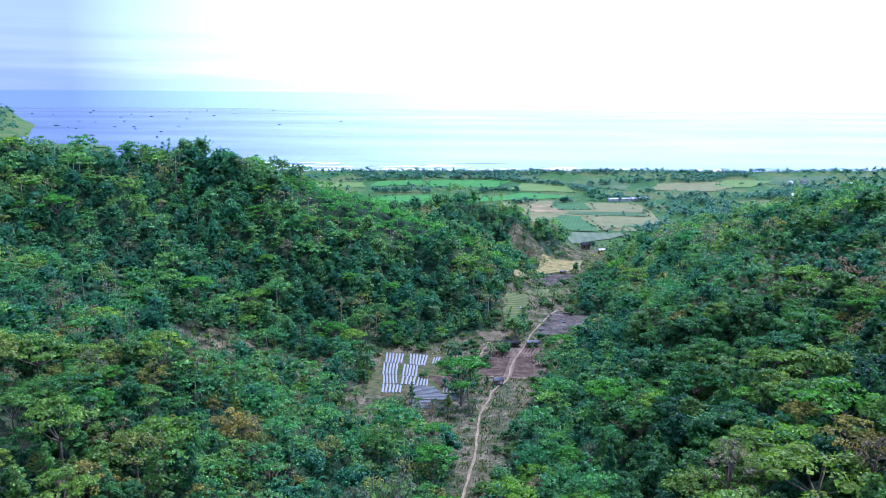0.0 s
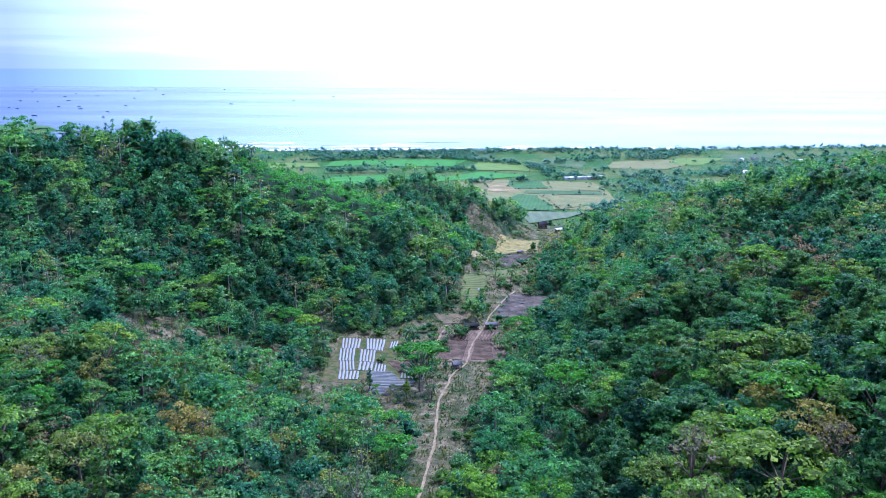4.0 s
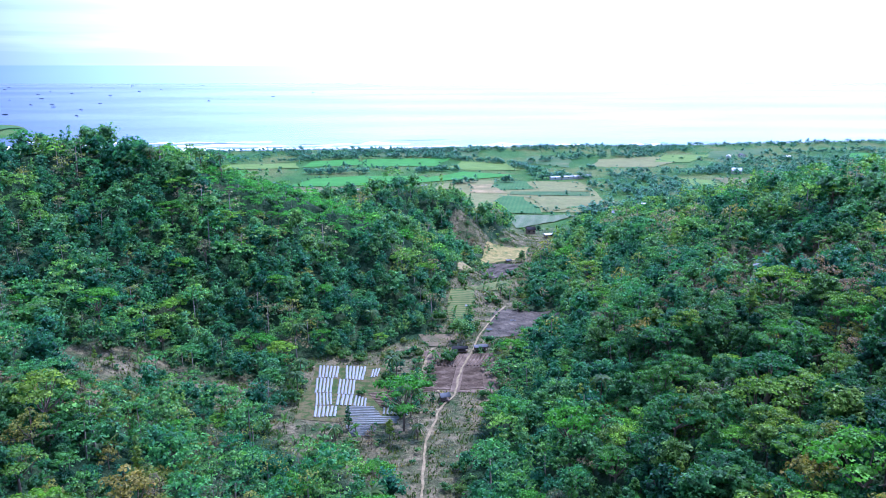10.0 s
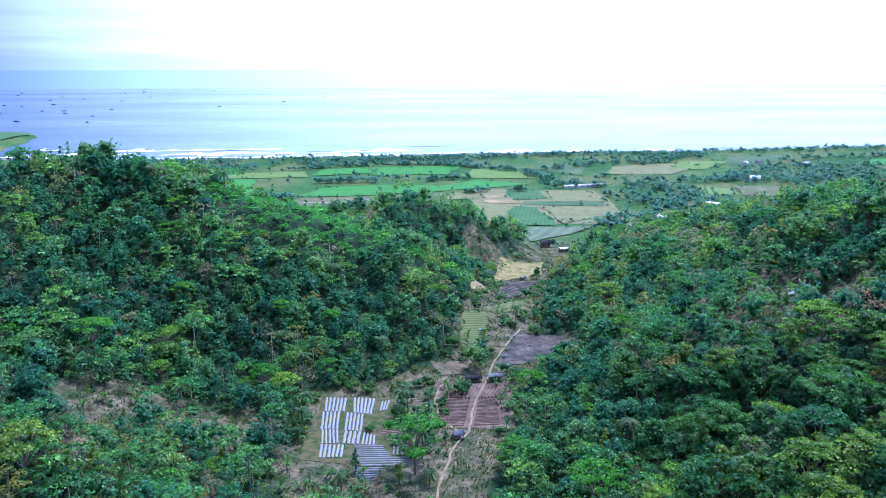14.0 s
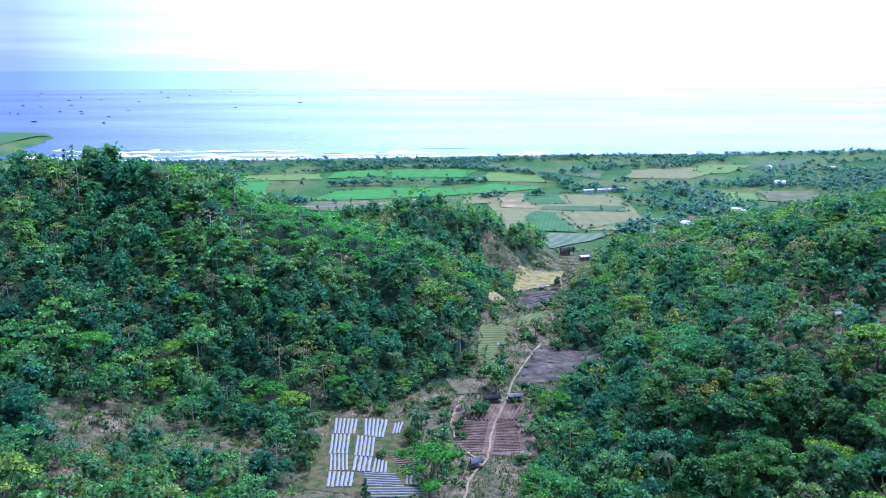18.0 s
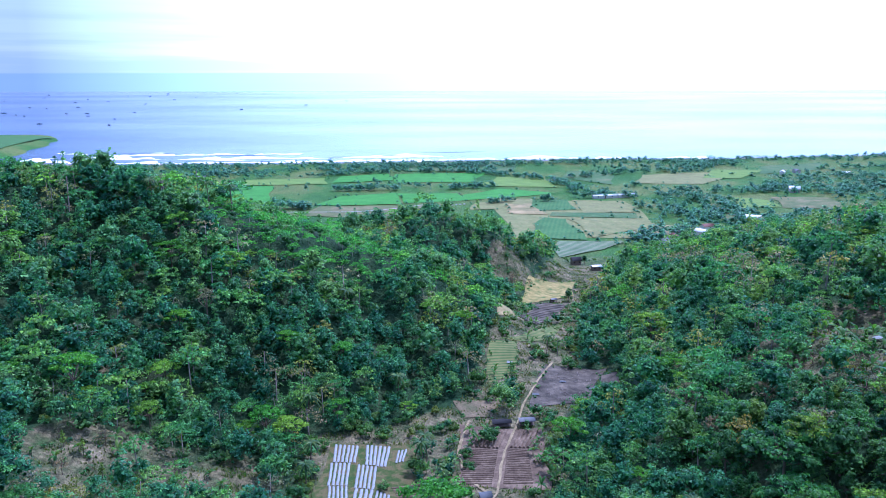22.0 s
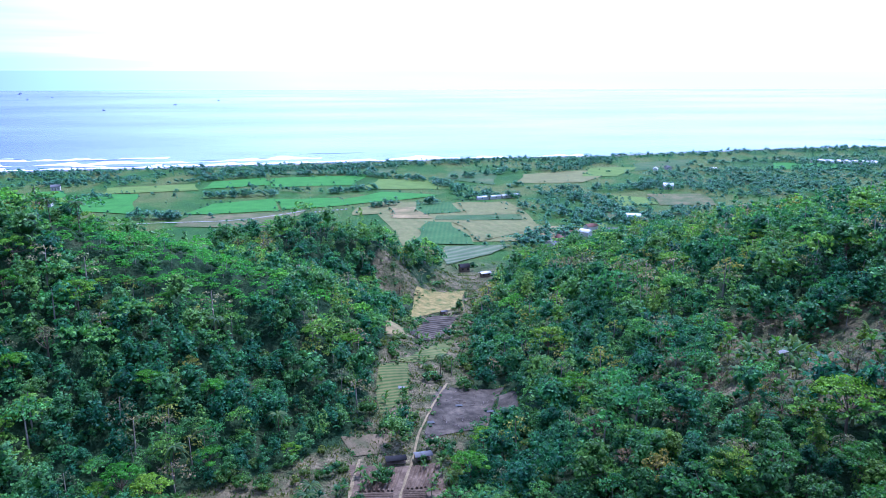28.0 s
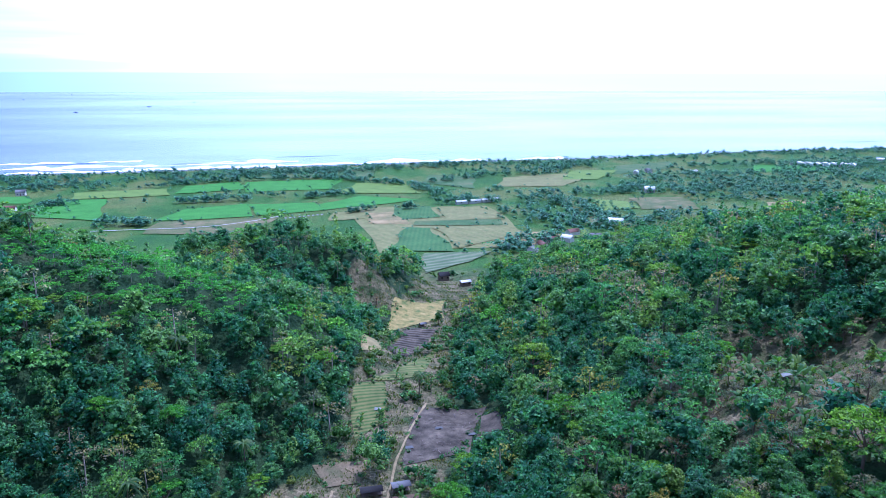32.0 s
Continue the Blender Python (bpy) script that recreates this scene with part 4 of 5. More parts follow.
for c in PLOTS.values():        # bushes along the field edges
    if c[0][1] > 560 and c[0][0] > -400:
        for (ax, ay), (bx, by) in zip(c, c[1:] + c[:1]):
            k = int(math.hypot(bx - ax, by - ay) / 5)
            t = r.uniform(size=(k, 1))
            t = t[r.uniform(size=k) < 0.2]
            spots.append(np.array([[ax, ay]]) * (1 - t) + np.array([[bx, by]]) * t + r.normal(size=(len(t), 2)) * 1.5)
spots.append(np.stack([r.uniform(-300, 650, 130), r.uniform(620, 1020, 130)], 1))
spots = np.concatenate(spots)
small_ones = np.arange(len(spots)) >= tall
inland = shore_y(spots[:, 0]) - spots[:, 1] > np.where(spots[:, 0] < 150, 46, 26)
small_ones, spots = small_ones[inland], spots[inland]
protos = []
for k in range(8):
    lob, h = lobes_of(r, "umbrella" if k == 0 else "slim" if k == 1 else "dense")
    solid_v, solid_f = ball(lob[-1:] + lob[0:-1:5], -1)
    protos.append((*leaves(r, lob, 38, 1.0), (solid_v * [1.08, 1.08, 1.0], solid_f)))
V, F, W, G, T, U, nv, nw = [], [], [], [], [], [], 0, 0
for (x, y), low in zip(spots, small_ones):
    lv, lf, (cv, cf) = protos[r.randint(8)]
    s = r.uniform(0.65, 1.2) * (0.45 if shore_y(x) - y < 70 and x > -600 else 1.0) * (r.uniform(0.3, 0.6) if low else 1)
    o = np.array([x, y, float(land(x, y)) - 0.3])
    s = s * (2.3 if x < -1050 else 1.0) * np.array([1.3, 1.3, 0.9 * r.uniform(0.8, 1.15)])
    V.append(lv * s + o)
    F.append(lf + nv)
    W.append(cv * s + o)
    G.append(cf + nw)
    T.append(np.full(len(lv), r.uniform(0, 0.6)))
    U.append(np.full(len(cv), T[-1][0]))
    nv, nw = nv + len(lv), nw + len(cv)
woods = tagged(new("woods", None), "dark green tree rows and copses between the fields", "woods", kind="stuff")
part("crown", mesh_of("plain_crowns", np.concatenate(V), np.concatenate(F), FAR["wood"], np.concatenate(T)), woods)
# inner masses carry the same painted haze
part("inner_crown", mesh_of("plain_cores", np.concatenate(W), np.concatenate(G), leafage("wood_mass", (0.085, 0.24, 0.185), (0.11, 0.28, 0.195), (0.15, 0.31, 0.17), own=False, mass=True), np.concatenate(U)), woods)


# ---- palms and bananas ----
FROND = leafage("palm_fronds", (0.04, 0.1, 0.035), (0.06, 0.13, 0.04), (0.1, 0.16, 0.05))
BANANA = leafage("banana_leaves", (0.04, 0.13, 0.03), (0.07, 0.17, 0.03), (0.12, 0.2, 0.045))


def blade(reach, wide, rise, droop, cut=7, fold=0.5):
    """A long leaf along +x, folded down its middle and bending over."""
    vs, fs = [], []
    for j in range(cut):
        t = j / (cut - 1)
        w = wide * (math.sin(math.pi * min(1, 0.1 + 0.9 * t)) + 0.04)
        x, z = reach * t * (1 - 0.18 * t), reach * (rise * t - droop * t * t)
        vs += [(x, w, z - w * fold), (x, 0, z), (x, -w, z - w * fold)]
        if j:
            i = 3 * j
            fs += [[i - 3, i - 2, i + 1, i], [i - 2, i - 1, i + 2, i + 1]]
    return np.array(vs), np.array(fs)


def palm(x, y, h, size=1.0):
    """Coconut palm: bent stem, fronds one by one, a few nuts."""
    ob = tagged(new("coconut_palm", None), "tall coconut palm with drooping green fronds and slim grey stem", "palm", "palms of the valley")
    ob.matrix_basis = pose(x, y, float(land(x, y)), 0, 0, rs.uniform(0, 360))
    lean, stem, p = rs.uniform(0.2, 1.0), [], (0, 0, -0.8)
    for k in range(5):
        t = (k + 1) / 5
        q = (lean * t * t, 0, h * t)
        stem.append(limb(p, q, 0.2 - 0.02 * k, 0.18 - 0.02 * k, 7))
        p = q
    part("stem", mesh_of("palm_stem", *joined(stem), BARK), ob, "slim grey palm stem")
    for k in range(18):
        fr = part("frond", PALM_BLADES[k % len(PALM_BLADES)], ob)
        fr.matrix_basis = Matrix.Translation(p) @ pose(0, 0, 0, 0, 0, k * 137.5) @ Matrix.Diagonal((size, size, size, 1))
    return ob


PALM_BLADES = [mesh_of("frond", *blade(3.9, 0.3, a, b, 8, 1.0), FROND) for a, b in ((0.95, 0.95), (0.6, 0.95), (0.25, 0.85), (-0.05, 0.7), (0.8, 1.15))]
for x, y, h, s in ((-44, 268, 10, 1.15), (-11, 250, 8, 0.95), (-5, 222, 9, 1.2), (-10, 254, 8, 0.9), (-39, 239, 7, 0.9), (-39, 316, 9, 1.0), (-12, 165, 9, 1.1), (-20, 286, 9, 1), (-112, 340, 10, 1.05),
                   (-95, 350, 10, 1.0), (-40, 250, 7, 0.9), (42, 200, 9, 1), (-24, 206, 5, 0.8), (-3, 208, 4, 0.7), (30, 330, 8, 0.9), (-88, 355, 10, 1)):
    palm(x, y, h, s)

BANANA_BLADES = [mesh_of("banana_leaf", *blade(1.9, 0.3, a, b, 6, 0.35), BANANA) for a, b in ((1.6, 0.9), (1.0, 0.9), (0.6, 0.9))]
BANANA_STEM = mesh_of("banana_stem", *joined([limb((0, 0, -0.3), (0.03, 0, 1.5), 0.13, 0.08, 6)]), plain("banana_stem", (0.2, 0.22, 0.1), 0.8))


def banana(x, y, s):
    ob = tagged(new("banana_plant", None), "banana plant with broad arching green leaves on dry soil", "banana plant", "banana plants")
    ob.matrix_basis = pose(x, y, float(land(x, y)) + 0.1, 0, 0, rs.uniform(0, 360)) @ Matrix.Diagonal((s, s, s, 1))
    part("stem", BANANA_STEM, ob)
    for k in range(6):
        part("leaf", BANANA_BLADES[k % 3], ob).matrix_basis = pose(0, 0, 1.4, 0, 0, k * 137.5)


slope = [(74, 242), (87, 204), (130, 240), (98, 275)]
bx, by = rs.uniform(76, 132, 400), rs.uniform(205, 280, 400)
ok = inside(slope, bx, by)
for x, y in list(zip(bx[ok], by[ok]))[:90]:
    banana(x, y, rs.uniform(1.0, 1.6))
for x0, x1, y0, y1, many in ((18, 25, 236, 288, 26), (1, 7, 262, 272, 8), (-12, -2, 224, 262, 14), (8, 18, 294, 318, 16), (-46, -38, 205, 262, 10), (24, 36, 330, 372, 12), (-100, -50, 214, 250, 20), (-36, -14, 203, 215, 12)):
    for k in range(many):
        banana(rs.uniform(x0, x1), rs.uniform(y0, y1), rs.uniform(0.8, 1.3))



# ---- vegetable beds ----
FILM = plain("white_plastic_film", (0.28, 0.295, 0.29), 0.6, scale=1.2, vary=0.3)
GREYFILM = plain("grey_plastic_film", (0.21, 0.225, 0.2), 0.5, scale=1.2, vary=0.35)


def beds(label, corners, many, material, wide=0.52, high=0.26, across=False, name="vegetable_plot", lift=0.16):
    """Raised beds side by side, each a part, from the far edge to the near one."""
    a, b, c, d = [np.array(p, float) for p in corners]       # far-left, far-right, near-right, near-left
    mid = (a + b + c + d) / 4
    a, b, c, d = [mid + (p - mid) * 1.07 for p in (a, b, c, d)]
    if across:
        a, b, c, d = a, d, c, b
    ob = tagged(new(name, None), label, "vegetable plot", "vegetable plots")
    o = np.append((a + b + c + d) / 4, 0)
    o[2] = land(o[0], o[1])
    ob.matrix_basis = Matrix.Translation(o)
    for k in range(many):
        t = (k + 0.5) / many
        s, e = a + (b - a) * t, d + (c - d) * t
        s, e = s + (e - s) * rs.uniform(0, 0.03), e - (e - s) * rs.uniform(0, 0.03)
        side = np.array([-(e - s)[1], (e - s)[0]]) / (np.linalg.norm(e - s) + 1e-6) * wide * np.linalg.norm(np.cross(b - a, (e - s) / np.linalg.norm(e - s))) / many / 2
        vs = []
        m = 9
        for j in range(m):
            q = s + (e - s) * j / (m - 1) + side * 0.12 * rs.normal()
            for u, h in ((-1, -0.2), (-0.75, 0.75), (0, 1), (0.75, 0.75), (1, -0.2)):
                w = q + side * u
                vs.append((w[0] - o[0], w[1] - o[1], land(w[0], w[1]) + lift + h * high * rs.uniform(0.85, 1.1) - o[2]))
        part("bed", mesh_of("bed", np.array(vs), grid_faces(5, m), material), ob)


white = "garden plot of raised beds under white plastic film"
for c, n in ((((-35.5, 261), (-29, 261), (-28.8, 252.5), (-34.8, 252.5)), 6), (((-27, 261.5), (-20.3, 261), (-20.6, 250.5), (-26, 251.5)), 6), (((-18.2, 259), (-15.6, 260), (-16.2, 253.6), (-18.4, 252.4)), 3),
             (((-35.2, 251.6), (-30, 251.8), (-29.2, 240.4), (-34.2, 240.4)), 5), (((-28, 251.2), (-22.8, 250), (-22.4, 238.8), (-27.4, 239.4)), 5), (((-33.8, 239.8), (-29, 239.6), (-27.8, 231.2), (-32.6, 231)), 5),
             (((-27.2, 238.6), (-22.4, 238.2), (-22.2, 230.6), (-27, 231)), 4), (((-21.8, 238), (-18.2, 235.4), (-18, 229.8), (-21.8, 230.2)), 4), (((-32.6, 230.2), (-26.2, 229.8), (-26, 223), (-32, 222.6)), 6)):
    beds(white, c, n, FILM, 0.64)
beds("garden plot of beds under grey plastic film", ((-23.4, 230), (-16, 229.4), (-13, 222.6), (-23, 223.4)), 6, GREYFILM, across=True)
beds("garden plot of beds under grey plastic film", ((-13, 228.6), (-5.6, 229), (-6, 223.2), (-13, 224)), 7, GREYFILM)
beds("garden plot of beds under grey plastic film", ((-22.6, 222.4), (-8.4, 222.8), (-9, 218), (-20, 217.6)), 4, GREYFILM, across=True)
beds("garden plot of beds under grey plastic film", ((-22.6, 217), (-14, 217), (-15, 210.2), (-20, 210.2)), 6, GREYFILM, across=True)
beds("garden plot of fine brown rows", ((-18, 239.6), (-11, 241), (-9, 229.6), (-13.6, 229)), 10, MAUVE, across=True)
beds("ploughed plot of brown ridges", ((0.4, 261), (8.8, 260), (6.4, 242.4), (-1, 242)), 19, MAUVE, 0.7, 0.35, True, "ploughed_plot", 0.2)
beds("ploughed plot of reddish brown ridges", ((11.8, 261), (17, 260), (16.6, 243), (9.6, 242.4)), 20, MAUVE, 0.7, 0.35, True, "ploughed_plot", 0.2)
beds("plot of tall brown planting ridges", ((2.5, 272.5), (12, 271.5), (9.2, 261.6), (0.8, 262)), 8, MAUVE, 0.6, 0.5, False, "ploughed_plot", 0.2)
beds("plot of tall brown planting ridges", ((15, 272), (21, 272), (17.6, 262), (12.4, 262)), 5, MAUVE, 0.6, 0.5, False, "ploughed_plot", 0.2)
beds("brown ploughed beds on the far valley floor", ((37, 405), (47, 402), (30, 365), (22, 368)), 14, ASH, 0.75, 0.3, True, "ploughed_plot", 0.3)
for c, lab in (([(-36.5, 222), (-9, 217), (-13, 263), (-36.5, 263)], "grassy ground between garden plots"), ([(-2, 240), (20, 240), (23, 276), (0, 276)], "bare brown ground round ploughed plots")):
    field(lab, c, GARDEN if c[0][0] < -20 else MAUVE, 0.12, 14)


# ---- buildings ----
def box(bm, x0, x1, y0, y1, z0, z1):
    v = [bm.verts.new((x, y, z)) for z in (z0, z1) for x, y in ((x0, y0), (x1, y0), (x1, y1), (x0, y1))]
    for f in ((3, 2, 1, 0), (4, 5, 6, 7), (0, 1, 5, 4), (1, 2, 6, 5), (2, 3, 7, 6), (3, 0, 4, 7)):
        bm.faces.new([v[k] for k in f])


def solid(name, boxes, material):
    bm = bmesh.new()
    for b in boxes:
        box(bm, *b)
    bmesh.ops.bevel(bm, geom=bm.edges[:], offset=0.015, segments=1, affect="EDGES")
    me = bpy.data.meshes.new(name)
    bm.to_mesh(me)
    bm.free()
    me.materials.append(material)
    return me


def roof_mesh(name, w, d, z, rise, material, over=0.4, thick=0.12):
    """Two pitched slabs, with an overhang, ridge along x."""
    a, b = w / 2 + over, d / 2 + over
    e = rise * over / (d / 2)
    vs = []
    for x in (-a, a):
        vs += [(x, -b, z - e), (x, 0, z + rise), (x, b, z - e), (x, b, z - e + thick), (x, 0, z + rise + thick * 1.3), (x, -b, z - e + thick)]
    f = [[0, 1, 4, 5], [1, 2, 3, 4], [6, 11, 10, 7], [7, 10, 9, 8]] + [[k, (k + 1) % 6 + 0, (k + 1) % 6 + 6, k + 6] for k in range(6)]
    return mesh_of(name, np.array(vs), np.array(f), material)


WHITEROOF, RUSTROOF, DARKROOF, GREYROOF = plain("pale_metal_roof", (0.78, 0.79, 0.8), 0.4), plain("rusty_metal_roof", (0.17, 0.09, 0.065), 0.8), plain("dark_roof", (0.035, 0.035, 0.035), 0.95), plain("grey_metal_roof", (0.16, 0.165, 0.165), 0.85)
PLASTER, PLANK, TARP = plain("plaster", (0.6, 0.58, 0.52), 0.85), plain("old_planks", (0.2, 0.15, 0.11), 0.85), plain("grey_tarpaulin", (0.12, 0.13, 0.13), 0.9)


def house(label, x, y, turn, w, d, h, rise, roofing, walls=None, name="house"):
    ob = tagged(new(name, None), label, name.replace("_", " "))
    ob.matrix_basis = pose(x, y, float(land(x, y)) + 0.3, 0, 0, turn)
    a, b, t = w / 2, d / 2, 0.15
    part("wall", solid("wall", [(-a, a, -b, -b + t, -0.8, h), (-a, a, b - t, b, -0.8, h), (-a, -a + t, -b + t, b - t, -0.8, h), (a - t, a, -b + t, b - t, -0.8, h)], walls or PLASTER), ob)
    for s in (-1, 1):
        g = mesh_of("gable", np.array([(s * (a - 0.02), -b, h), (s * (a - 0.02), b, h), (s * (a - 0.02), 0, h + rise * 0.98), (s * (a - 0.2), -b, h), (s * (a - 0.2), b, h), (s * (a - 0.2), 0, h + rise * 0.98)]), [np.array([[0, 1, 2], [3, 5, 4]]), np.array([[0, 3, 4, 1], [1, 4, 5, 2], [2, 5, 3, 0]])], walls or PLASTER)
        part("gable", g, ob)
    part("roof", roof_mesh("roof", w, d, h, rise, roofing), ob)
    part("door", solid("door", [(-0.45, 0.45, -b - 0.05, -b, -0.3, 2.0)], PLANK), ob, "brown plank door")
    for k in (-1, 1):
        part("window", solid("window", [(k * w * 0.3 - 0.5, k * w * 0.3 + 0.5, -b - 0.04, -b, 0.9, 1.9)], DARKROOF), ob, "dark window")


def hut(label, x, y, turn, w, d, h, roofing, rise=0.6):
    """Open field hut: posts, platform, pitched roof."""
    ob = tagged(new("field_hut", None), label, "hut")
    ob.matrix_basis = pose(x, y, float(land(x, y)) + 0.1, 0, 0, turn)
    for sx in (-1, 1):
        for sy in (-1, 1):
            part("post", solid("post", [(sx * w / 2 - 0.06, sx * w / 2 + 0.06, sy * d / 2 - 0.06, sy * d / 2 + 0.06, -0.6, h)], PLANK), ob)
    part("platform", solid("platform", [(-w / 2, w / 2, -d / 2, d / 2, 0.45, 0.55)], PLANK), ob)
    part("back_wall", solid("back_wall", [(-w / 2, w / 2, d / 2 - 0.05, d / 2, 0.5, h)], PLANK), ob)
    part("roof", roof_mesh("roof", w, d, h, rise, roofing, 0.35, 0.06), ob)


hut("small open hut with grey tarpaulin roof beside the footpath", 4.6, 233.5, 15, 2.4, 2.2, 1.9, TARP)
hut("low wide shelter with a dark roof across the footpath", 10.8, 275.5, 4, 5.0, 2.2, 1.7, DARKROOF, 0.4)
hut("low shelter with a pale grey metal roof", 18.2, 276.4, 8, 4.2, 2.2, 1.9, GREYROOF, 0.3)
hut("small dark hut among bananas on the bare slope", 92, 262, 30, 2.2, 2.0, 1.7, GREYROOF)
hut("small grey-roofed shelter by the ploughed field", 42, 408, 20, 2.4, 1.8, 1.7, GREYROOF, 0.3)
house("small dark-roofed farm house beside a round tree", 64, 486, 10, 5, 4, 2.6, 1.4, DARKROOF, PLANK)
house("low white-roofed shed beside the farm house", 73, 473, 15, 5, 3, 2.0, 0.5, WHITEROOF, PLANK, "shed")
house("white-roofed barn at the field edge", 213, 622, -25, 11, 7, 3, 1.8, WHITEROOF, None, "barn")
house("white-roofed house among trees", 309, 776, -15, 9, 8, 3.2, 2.2, WHITEROOF)
house("small grey-roofed house near the coast", -268, 852, 10, 8, 6, 3, 2, GREYROOF)
house("reddish-roofed house among trees", -243, 752, 5, 11, 7, 3, 2.2, RUSTROOF)
house("long low white-roofed shed on the plain", 127, 737, 12, 22, 3.5, 2.2, 0.7, WHITEROOF, None, "shed")
house("long low white-roofed shed on the plain", 148, 744, 22, 18, 3.5, 2.2, 0.7, WHITEROOF, None, "shed")
for k, (x, y, roofing) in enumerate(((147, 567, RUSTROOF), (128, 541, GREYROOF), (138, 553, RUSTROOF), (160, 571, WHITEROOF), (179, 573, GREYROOF), (170, 590, RUSTROOF), (355, 914, WHITEROOF), (375, 925, GREYROOF), (720, 985, WHITEROOF), (420, 905, WHITEROOF))):
    house("village house with a sheet-metal roof among trees", x, y, 20 + 37 * k, 7 + k % 3, 5, 2.7, 1.5, roofing)
for k in range(7):
    house("white plastic greenhouse in a cluster", 588 + 9 * k, 962 - 4 * k, 25, 8, 18, 2.5, 2.0, WHITEROOF, WHITEROOF, "greenhouse")
for k in range(9):
    ob = tagged(new("crop_cover", None), "short white plastic crop cover in a row", "crop cover", "crop covers")
    ob.matrix_basis = pose(-24 + 3.4 * k, 684 + 1.5 * k, float(land(-24 + 3.4 * k, 684 + 1.5 * k)) + 0.6, 0, 0, 20)
    part("film", roof_mesh("film", 1.6, 1.6, 0.4, 0.5, FILM, 0.1, 0.04), ob)

# ---- odds and ends in the valley ----
LOG = plain("dead_wood", (0.24, 0.2, 0.17), 0.9)
for k in range(46):
    u, v = rs.uniform(), rs.uniform()
    x, y = 20 + 15 * u + 13 * v, 292 + 28 * v
    a, n = rs.uniform(0, 6.28), rs.uniform(0.8, 2.6)
    z = float(land(x, y)) + 0.42
    log = new("dead_branch", mesh_of("dead_branch", *joined([limb((-n / 2, 0, 0), (n * 0.1, 0.1, 0.05), 0.07, 0.06), limb((n * 0.1, 0.1, 0.05), (n / 2, -0.1, 0), 0.06, 0.03), limb((0, 0.05, 0), (0.3, 0.6, 0.2), 0.04, 0.02)]), LOG))
    log.matrix_basis = pose(x, y, z, 0, 0, math.degrees(a))
    tagged(log, "grey dead branch lying on burnt soil", "branch", "dead branches")
for k, (x, y, c) in enumerate(((33, 309, TARP), (42, 304, TARP), (23, 298, TARP), (16, 318, GREYFILM), (97, 243, GREYFILM))):
    v, f = drape([(x - 1.2, y - 0.7), (x + 1.2, y - 0.5), (x + 1, y + 0.8), (x - 1, y + 0.6)], 5, 4, 0.45)
    v[:, 2] += 0.12 * np.abs(rs.normal(size=len(v)))
    tagged(new("plastic_sheet", mesh_of("plastic_sheet", v, f, c)), "crumpled pale plastic sheet on the soil", "plastic sheet", "plastic sheets")

# dry grass and weeds
tx, ty = rs.uniform(-60, 70, 75000), rs.uniform(150, 480, 75000)
tx, ty = np.concatenate([tx, rs.uniform(-104, -48, 4000), rs.uniform(70, 136, 3500)]), np.concatenate([ty, rs.uniform(204, 256, 4000), rs.uniform(200, 284, 3500)])
d, floor = thickness(tx, ty)
bedded = ((tx > -37) & (tx < -5) & (ty > 209) & (ty < 262)) | ((tx > -1) & (tx < 18) & (ty > 241) & (ty < 273)) | inside([(19, 290), (37, 292), (49, 323), (29, 321)], tx, ty)
for c in list(CLEARED.values()):
    if 280 < c[0][1] < 420:
        bedded |= inside(c, tx, ty)
ok = (floor | (d < 0.5)) & ~bedded & (np.abs(tx - np.interp(ty, [p[1] for p in PATH_LINE], [p[0] for p in PATH_LINE])) > 1)
ok &= lumps(tx, ty, 7, 78) + rs.normal(0, 0.35, len(tx)) > 0.1
tx, ty = tx[ok], ty[ok]
tz = land(tx, ty) + 0.25
m = len(tx)
a, hgt, sp = rs.uniform(0, 6.28, (m, 3)), rs.uniform(0.15, 0.6, (m, 3)), rs.uniform(0.15, 0.6, (m, 3))
base = np.stack([tx, ty, tz], 1)[:, None, None, :]
side = np.stack([-np.sin(a), np.cos(a), 0 * a], -1) * 0.16
tip = np.stack([np.cos(a) * sp, np.sin(a) * sp, hgt], -1)
tri = np.stack([side - [0, 0, 0.3], -side - [0, 0, 0.3], tip], 2) + base
GRASS = leafage("grass_blades", (0.06, 0.14, 0.03), (0.14, 0.17, 0.055), (0.3, 0.245, 0.12), own=False)
grass = new("grass", mesh_of("grass", tri.reshape(-1, 3), np.arange(m * 9).reshape(-1, 3), GRASS, np.repeat(np.clip(0.33 + 0.25 * lumps(tx, ty, 12, 77) + rs.normal(0, 0.2, m), 0, 1), 9)))
tagged(grass, "dry straw-coloured grass and green weeds", "grass", kind="stuff")

# ---- the sea's edge, swells and boats ----
FOAM = plain("sea_foam", (0.9, 0.92, 0.93), 0.6, scale=0.05, vary=0.1)


def surf(x0, x1, out, wide, seed):
    """A broken line of foam off the beach."""
    x = np.arange(x0, x1, 6.0)
    w = np.maximum(0.4, wide * (0.55 + 0.6 * lumps(x, x * 0 + seed, 90, seed) + 0.3 * lumps(x, x * 0, 25, seed + 1)))
    y = shore_y(x) + out + 4 * lumps(x, x * 0, 60, seed + 2)
    v = np.stack([np.stack([x, y, 0 * x + SEA + 0.15], 1), np.stack([x, y + w, 0 * x + SEA + 0.15], 1)], 1).reshape(-1, 3)
    tagged(new("surf", mesh_of("surf", v, grid_faces(2, len(x)), FOAM)), "white broken surf along the beach", "surf", kind="stuff")


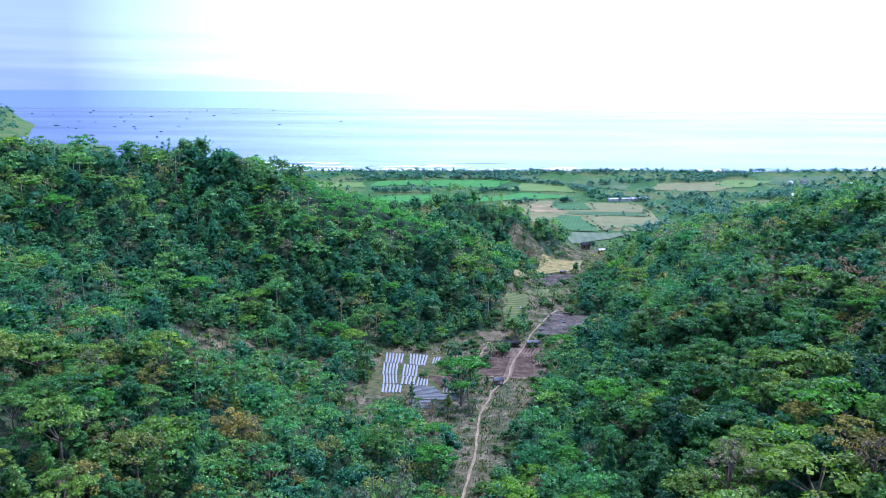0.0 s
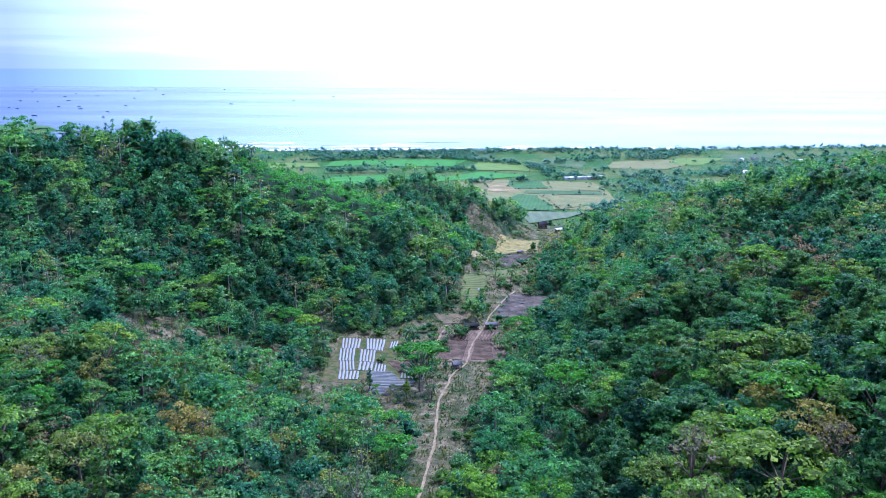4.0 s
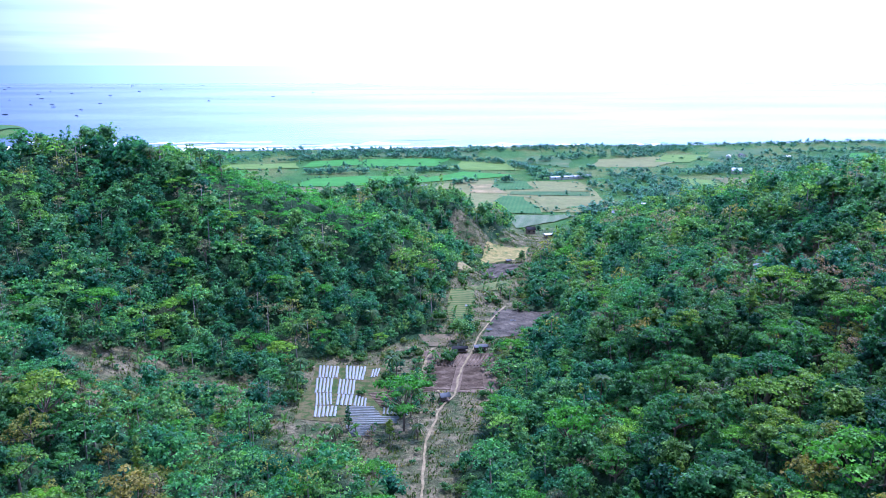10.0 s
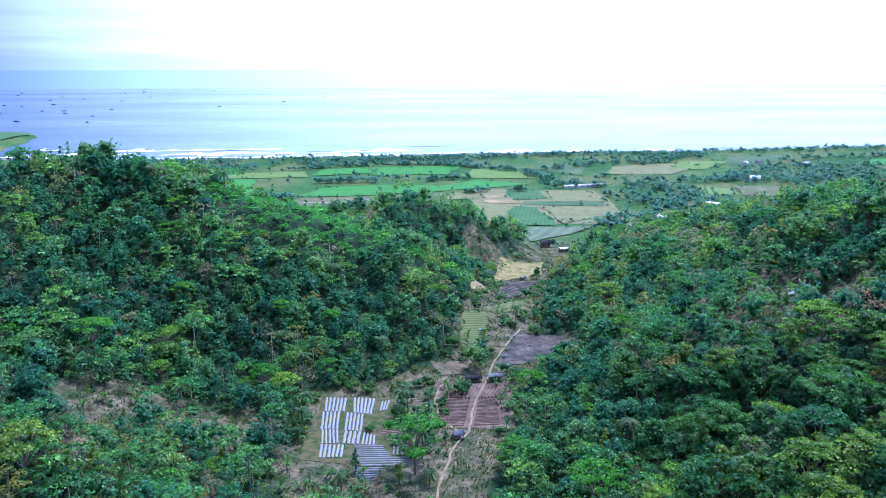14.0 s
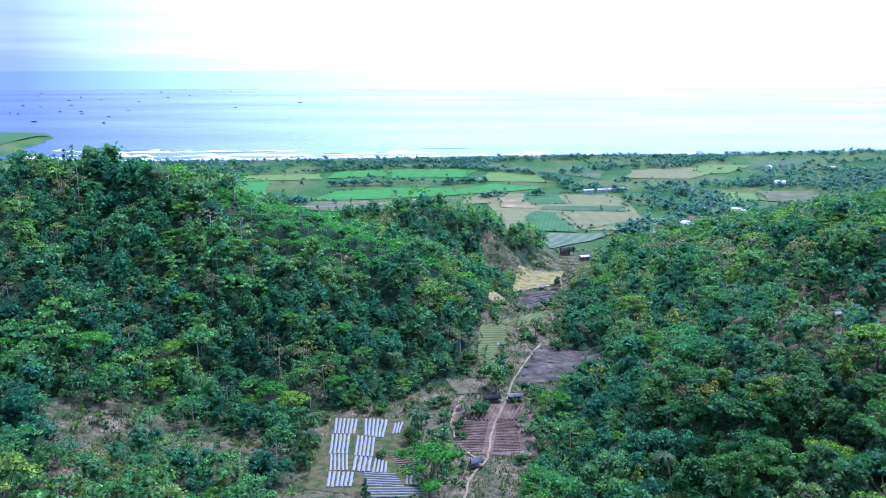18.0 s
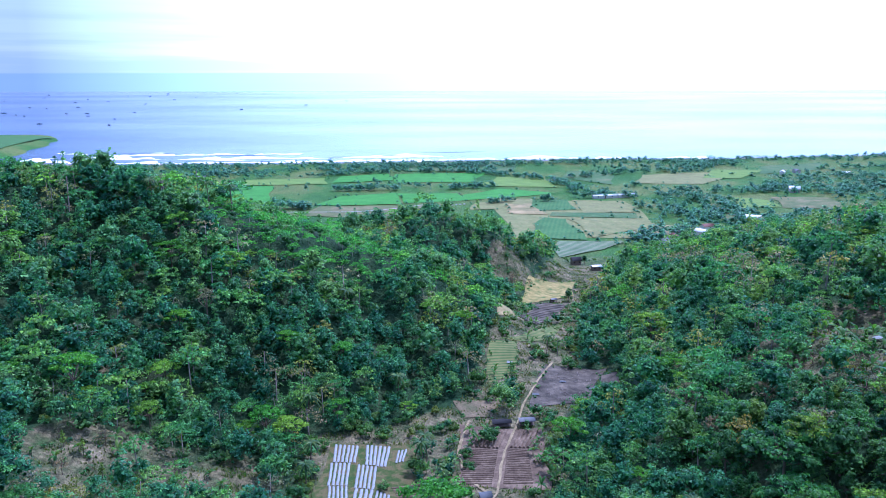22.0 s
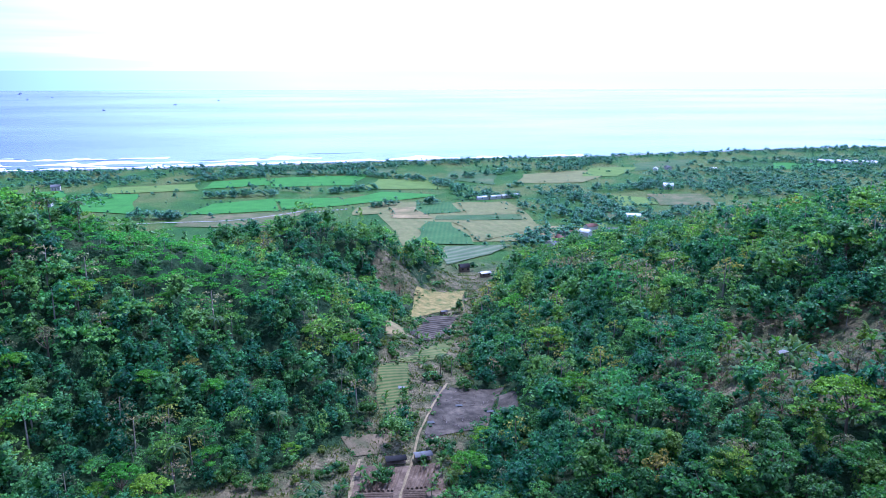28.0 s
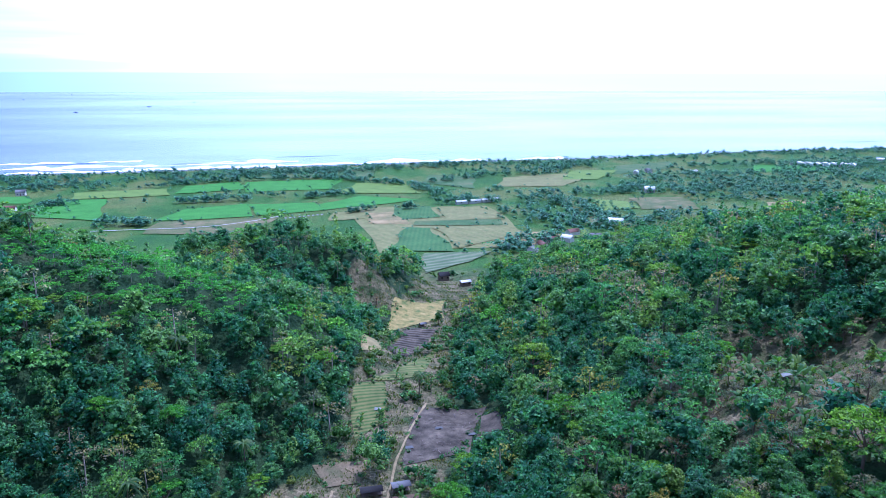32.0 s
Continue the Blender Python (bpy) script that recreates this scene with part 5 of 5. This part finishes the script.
surf(-600, 900, -6, 14, 31)
surf(-600, 350, 14, 34, 41)
surf(-600, -20, 62, 38, 51)
surf(-600, -230, 118, 30, 61)
for x0, x1, y0, y1 in ((-188, -137, 1151, 1149), (-128, -81, 1154, 1172), (-378, -257, 1166, 1183), (-459, -414, 1122, 1120), (-365, -228, 1092, 1098), (900, 988, 1317, 1316), (-60, 40, 1215, 1225), (-520, -420, 1190, 1200)):
    t = np.linspace(0, 1, 14)
    x, y, h = x0 + (x1 - x0) * t, y0 + (y1 - y0) * t + 2 * np.sin(t * 9), 0.7 * np.sin(np.pi * t) ** 0.5
    v = np.concatenate([np.stack([x, y - 3, 0 * x + SEA - 0.1], 1), np.stack([x, y, SEA + h], 1), np.stack([x, y + 9, 0 * x + SEA - 0.1], 1)])
    f = np.concatenate([[[k, k + 1, k + 15, k + 14], [k + 14, k + 15, k + 29, k + 28]] for k in range(13)])
    tagged(new("wave", mesh_of("wave", v, f, WATER, smooth=True)), "long low swell rising near the shore", "wave", kind="structure")

HULL = plain("dark_boat_paint", (0.05, 0.06, 0.08), 0.6)


def boat_meshes():
    vs, n = [], 9
    for j in range(n):
        t = j / (n - 1) * 2 - 1
        w, z = 0.9 * (1 - abs(t) ** 2.4) + 0.03, 0.6 * abs(t) ** 2.5
        vs += [(6 * t, -w, 0.9 + z), (6 * t, -w * 0.5, -0.3 + z), (6 * t, w * 0.5, -0.3 + z), (6 * t, w, 0.9 + z)]
    hull = mesh_of("hull", np.array(vs), grid_faces(4, n), HULL)
    return hull, mesh_of("float", *limb((-4.5, 0, 0.15), (4.5, 0, 0.15), 0.14, 0.12, 6), HULL), mesh_of("boom", *limb((0, -3.2, 0.9), (0, 3.2, 0.9), 0.08, 0.08, 5), HULL), solid("cabin", [(-1.6, 1.2, -0.7, 0.7, 0.5, 1.9)], HULL), mesh_of("mast", *limb((1.8, 0, 0.4), (1.8, 0, 5.0), 0.09, 0.05, 5), HULL)


hull, outrigger, boom, cabin, mast = boat_meshes()
boat = tagged(new("fishing_boat", None), "dark outrigger fishing boat anchored in the bay", "boat", "fishing boats in the bay")
part("hull", hull, boat)
for s in (-1, 1):
    part("outrigger", outrigger, boat).matrix_basis = pose(0, 3.1 * s, 0)
    part("boom", boom, boat).matrix_basis = pose(2.4 * s, 0, 0)
part("cabin", cabin, boat)
part("mast", mast, boat)
first = True
for x, y in ((-2117, 3474), (-1936, 3338), (-2150, 4100), (-1969, 3720), (-1475, 2702), (-1372, 2621), (-1354, 2345), (-1262, 2248), (-1205, 2188), (-986, 1862), (-1148, 2308), (-1530, 3135), (-1323, 2735), (-1658, 3506), (-1094, 2323),
             (-1027, 2189), (-1442, 3231), (-801, 1818), (-892, 2052), (-1700, 4033), (-979, 2385), (-1198, 3008), (-1560, 3968), (-1550, 4180), (-1630, 4400), (-1247, 3450), (-1245, 3726), (-1240, 4400), (-700, 2550), (-560, 2900), (-470, 3300)):
    m = pose(x, y, SEA + 0.1, 0, 0, rs.uniform(-40, 40)) @ Matrix.Scale(rs.uniform(0.9, 1.3), 4)
    if first:
        boat.matrix_basis, first = m, False
    else:
        copy_thing(boat, m).matrix_basis = m
